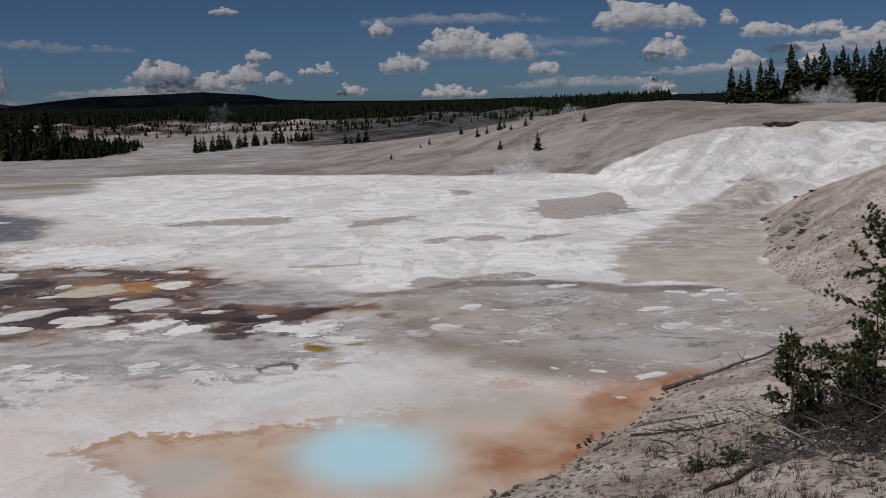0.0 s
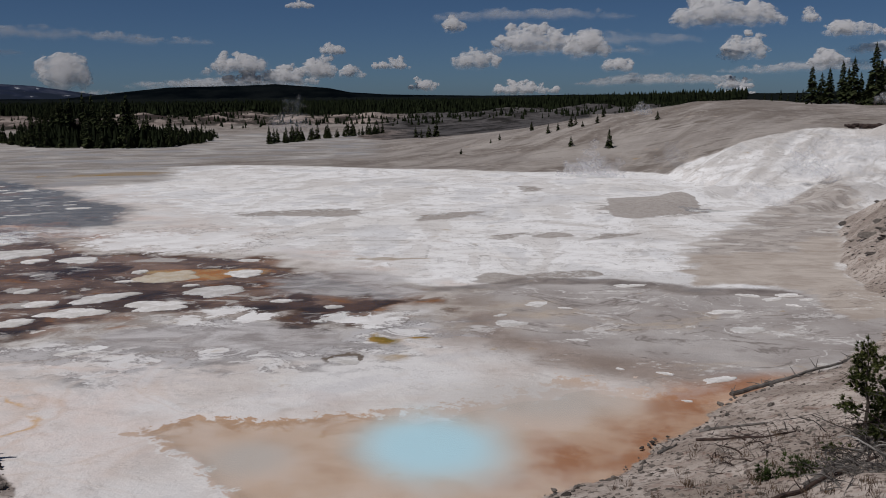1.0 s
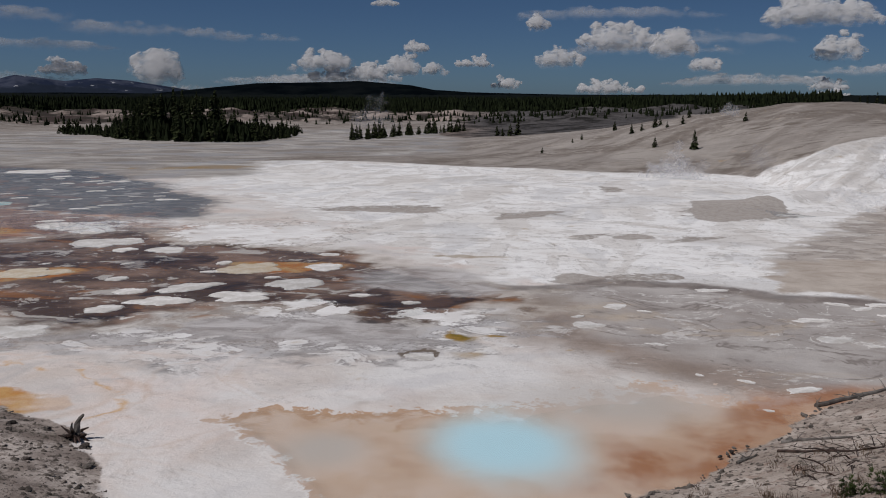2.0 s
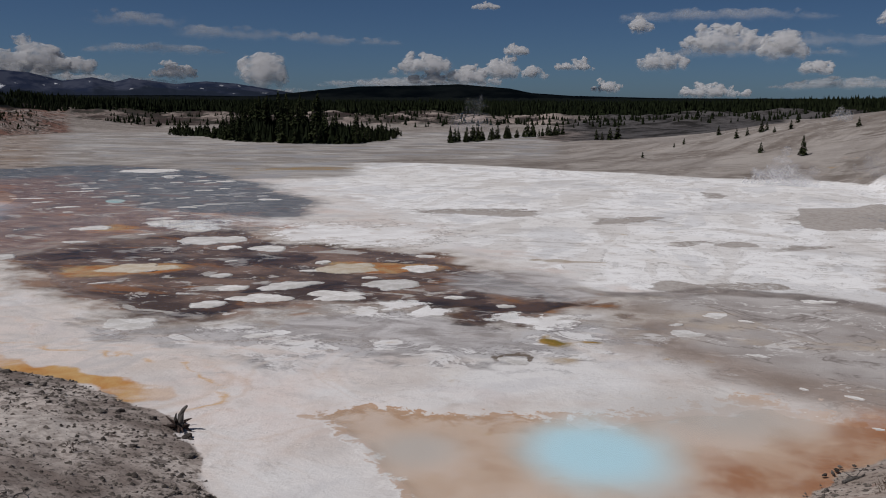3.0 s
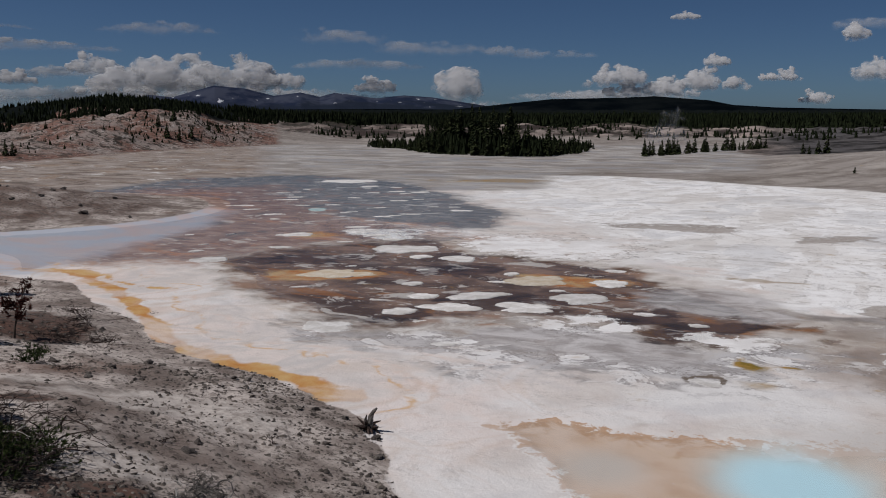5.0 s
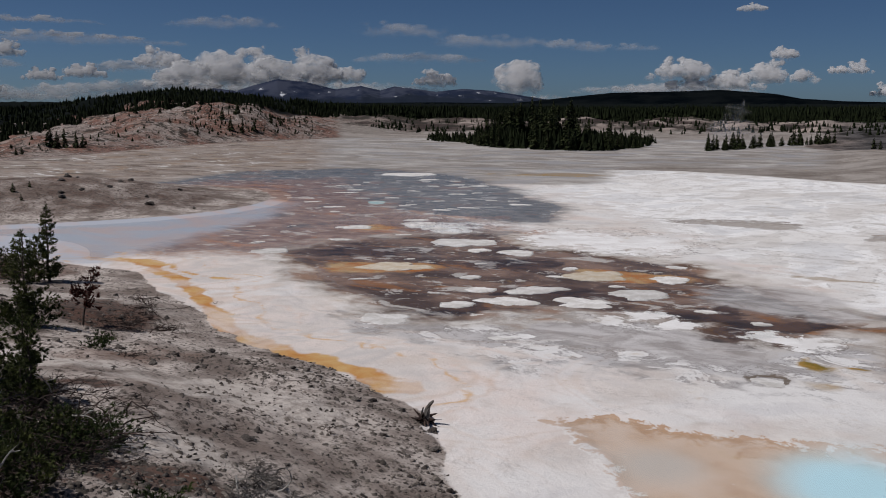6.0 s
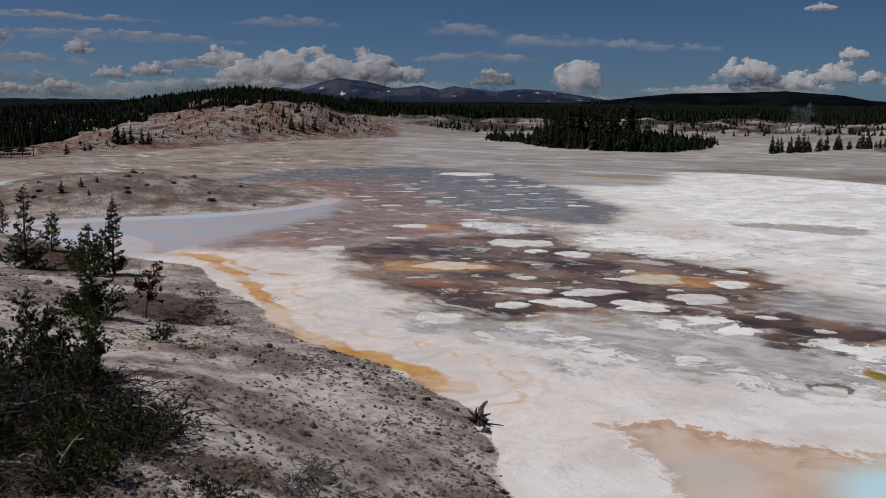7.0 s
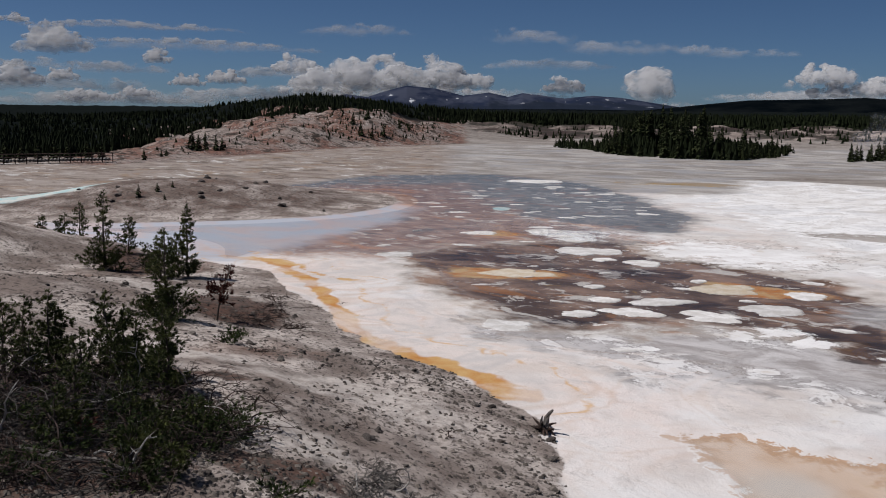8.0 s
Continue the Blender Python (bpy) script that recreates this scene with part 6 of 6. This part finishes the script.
# ---- crusts of white sinter in the run-off ----
def islet(x, y, wide, deep, seed, turn, rise=0.05, material=None, label="flat white sinter islet in the dark run-off", name="sinter_islet"):
    """A flat crust with a ragged, gently stepped rim."""
    rng = np.random.default_rng(seed)
    n = 64
    w = np.linspace(0, 2 * np.pi, n, endpoint=False)
    ragged = np.clip(1 + 0.95 * fbm(np.cos(w) * 1.5 + seed * 7.1, np.sin(w) * 1.5, 1.0, 5, seed), 0.5, 1.5) + 0.004 * rng.standard_normal(n)
    form = Form()
    for scale, z in ((1.1, -0.03), (1.0, rise * 0.6), (0.9, rise), (0.66, rise * 0.8), (0.45, rise * 0.7)):
        wob = 0.002 * rng.standard_normal(n)
        form.v += [Vector((math.cos(t) * wide / 2 * q * scale, math.sin(t) * deep / 2 * q * scale, z + (o if z > 0 else 0))) for t, q, o in zip(w, ragged, wob)]
    for j in range(4):
        form.f += [(j * n + i, j * n + (i + 1) % n, (j + 1) * n + (i + 1) % n, (j + 1) * n + i) for i in range(n)]
    form.f.append(tuple(4 * n + i for i in range(n)))
    ob = new(name, form.mesh(name, material or M_SINTER))
    at = np.array([float(x)]), np.array([float(y)])
    wet = max(outline_distance(*at, o)[0] for o in (BROWN, RED, GREY, TAN)) > 0
    ob.matrix_basis = pose(x, y, -0.03 if wet else 0.015 + float(fbm(*at, 6.0, 4, 41)[0]) * 0.05, 0, 0, turn)
    return tagged(ob, label, "sinter crust", "sinter islets")


M_CREAM = two_tone("cream_sinter", (0.66, 0.6, 0.5), (0.56, 0.46, 0.33), 1.5, 0.9, 8.0, 0.4, 0.1)
ISLETS = [(-25.6, 37.4, 3.2), (-16.1, 40.2, 2.7), (-12.7, 41.2, 1.7), (-12.7, 37.1, 2.6), (-9.4, 35.3, 0.7), (-17.1, 35.6, 2.3), (-17, 32.9, 1.9), (-18.5, 31.3, 1.5), (-16.2, 29.8, 1.6),
          (-14, 34.2, 2.2), (-19.4, 27.5, 1.7), (-19.1, 34.4, 1.4), (-24.7, 44, 1.2), (-22.4, 44.4, 2.0), (-26.6, 46.4, 3.1), (-36.5, 48.4, 2.5), (-34.3, 37.6, 2.0), (-33.5, 52.1, 2.6), (-31.5, 50.6, 1.8), (-29.6, 49.4, 1.2), (-35.0, 53.6, 1.4),
          (-21, 36.8, 1.0), (-5.2, 26.9, 0.95), (1.0, 34.9, 0.95), (2.2, 29.6, 0.6), (-0.1, 31.8, 1.0), (-60, 90, 5.0), (-17.8, 41.4, 0.8), (-14.2, 27.3, 0.9)]
for k, (x, y, w) in enumerate(ISLETS):
    islet(x, y, w, w * random.uniform(0.55, 0.95), 500 + k, math.degrees(math.atan2(-x, y)) + random.uniform(-15, 15), 0.01,
          M_CREAM if k in (0, 1) else None, "cream sinter islet with a rusty rim" if k in (0, 1) else "flat white sinter islet in the dark run-off")
random.seed(44)
made = 0
while made < 58:
    x, y = random.uniform(-58, -4), random.uniform(30, 90)
    if max(outline_distance(np.array([x]), np.array([y]), o)[0] for o in (BROWN, RED, GREY)) < 0.8 or outline_distance(np.array([x]), np.array([y]), MILKY)[0] > -1:
        continue
    w = random.uniform(0.3, 0.9) * (1 + y / 70)
    islet(x, y, w, w * random.uniform(0.3, 0.7), 600 + made, math.degrees(math.atan2(-x, y)) + random.uniform(-25, 25), 0.008, None, "small white sinter fleck in the dark run-off")
    made += 1
for k, (x, y, w) in enumerate(((4.5, 25.9, 0.5), (5.4, 25.1, 0.4), (5.9, 25.4, 0.9), (8.0, 33.9, 1.2), (8.2, 31.2, 1.5), (9.3, 30.5, 0.8), (5.0, 38.6, 1.2), (10.4, 36.2, 1.0), (11.2, 37.0, 1.1),
                               (9.6, 36.9, 0.8), (11.8, 36.2, 0.7), (10.9, 35.1, 0.6), (3.2, 26.3, 0.3), (4.7, 23.6, 0.3), (2.0, 34.3, 0.5), (-0.4, 33.0, 0.6))):
    islet(x, y, w, w * 0.5, 700 + k, random.uniform(-40, 40), 0.02, None, "small pale sinter crust at the shore")

# ---- the dark vent on the hill and the boardwalk ----
def vent():
    x, y = polar(-20.9, 113)
    random.seed(3)
    ob = thing("vent", "dark jagged rim of a vent on white sinter", "rock", "", x, y, ground_at(x, y) + 0.2)
    form = Form()
    for k in range(16):
        u = -2.9 + 5.8 * k / 15
        r = random.uniform(0.22, 0.42)
        pts = bent((u, random.uniform(-0.6, 0.6), -0.15), (1, random.uniform(-0.4, 0.4), 0.05), 0.8, 3, 0, 0.1)
        form.tube(pts, r, r * 0.6, 6, 0.7)
    part("rim", form, M_CHAR, ob)
    ob.matrix_basis = ob.matrix_basis @ pose(0, 0, 0, 0, 0, -20.9)


vent()


def boardwalk():
    """A far wooden walkway with posts and two rails."""
    x, y = polar(63, 146)
    ob = thing("boardwalk", "far grey wooden boardwalk with a post rail", "walkway", "", x, y, ground_at(x, y))
    for k in range(36):
        u = -9 + k * 0.5
        plank = Form()
        plank.tube([(u, -0.8, 0.5), (u, 0.8, 0.5)], 0.24, 0.24, 4)
        part("plank", plank, M_DEADWOOD, ob)
    for k in range(13):
        post = Form()
        post.tube([(-9 + 1.5 * k, -0.8, -0.6), (-9 + 1.5 * k, -0.8, 1.5)], 0.09, 0.08, 4)
        part("post", post, M_CHAR, ob)
    for z in (1.0, 1.45):
        rail = Form()
        rail.tube([(-9, -0.8, z), (0, -0.8, z), (9, -0.8, z)], 0.06, 0.06, 4)
        part("rail", rail, M_CHAR, ob)
    ob.matrix_basis = ob.matrix_basis @ pose(0, 0, 0, 0, 0, 70)


boardwalk()


# ---- steam ----
def steam_material(name, dense):
    n = Nodes(name)
    p = n.coords("Object")
    fray = n.span(n.noise(p, 0.14, 2, 0.45), 0.3, 0.65, 0.3, 1.0)
    return vapour(n, (0.92, 0.92, 0.93, 1.0), n.math('MULTIPLY', n.math('MULTIPLY', n.attr("cover"), fray), dense), 0.5)


M_STEAM = steam_material("steam", 0.6)
M_THIN_STEAM = steam_material("thin_steam", 0.22)


def steam(a, d, wide, tall, seed, lean=0.0, material=None):
    """A soft plume of steam that rises from the ground."""
    ob = cushion("steam", wide, tall, seed, 0.08, 1.5, material or M_STEAM, False, 0.15)
    x, y = polar(a, d)
    ob.matrix_basis = pose(x, y, ground_at(x, y) + tall * 0.42, 0, lean, a)
    return tagged(ob, "thin white steam rising from a vent", "steam", "steam plumes")


steam(-5.4, 93, 6.5, 4.6, 900, 20)
steam(-4.6, 94, 7.0, 2.2, 905)
steam(-10.2, 97, 5.0, 3.6, 907, 25, M_THIN_STEAM)
steam(-22.4, 138, 8.0, 3.4, 920, 15)
steam(-23.6, 139, 6.5, 5.0, 930, 20)
steam(13.6, 215, 14.0, 10.0, 940, 8, M_THIN_STEAM)
steam(-8.1, 132, 3.4, 2.4, 950, 20)
steam(-18.6, 82, 6.5, 4.4, 960, 25)
steam(-20.0, 84, 5.5, 4.0, 961, 30, M_THIN_STEAM)
steam(-15.4, 72, 5.0, 2.6, 962, 15, M_THIN_STEAM)
steam(33.5, 60, 12.0, 1.6, 970, 0, M_THIN_STEAM)
steam(29.5, 58, 8.0, 2.2, 971, 0, M_THIN_STEAM)
steam(-21.4, 92, 10.0, 4.0, 980, 10, M_THIN_STEAM)
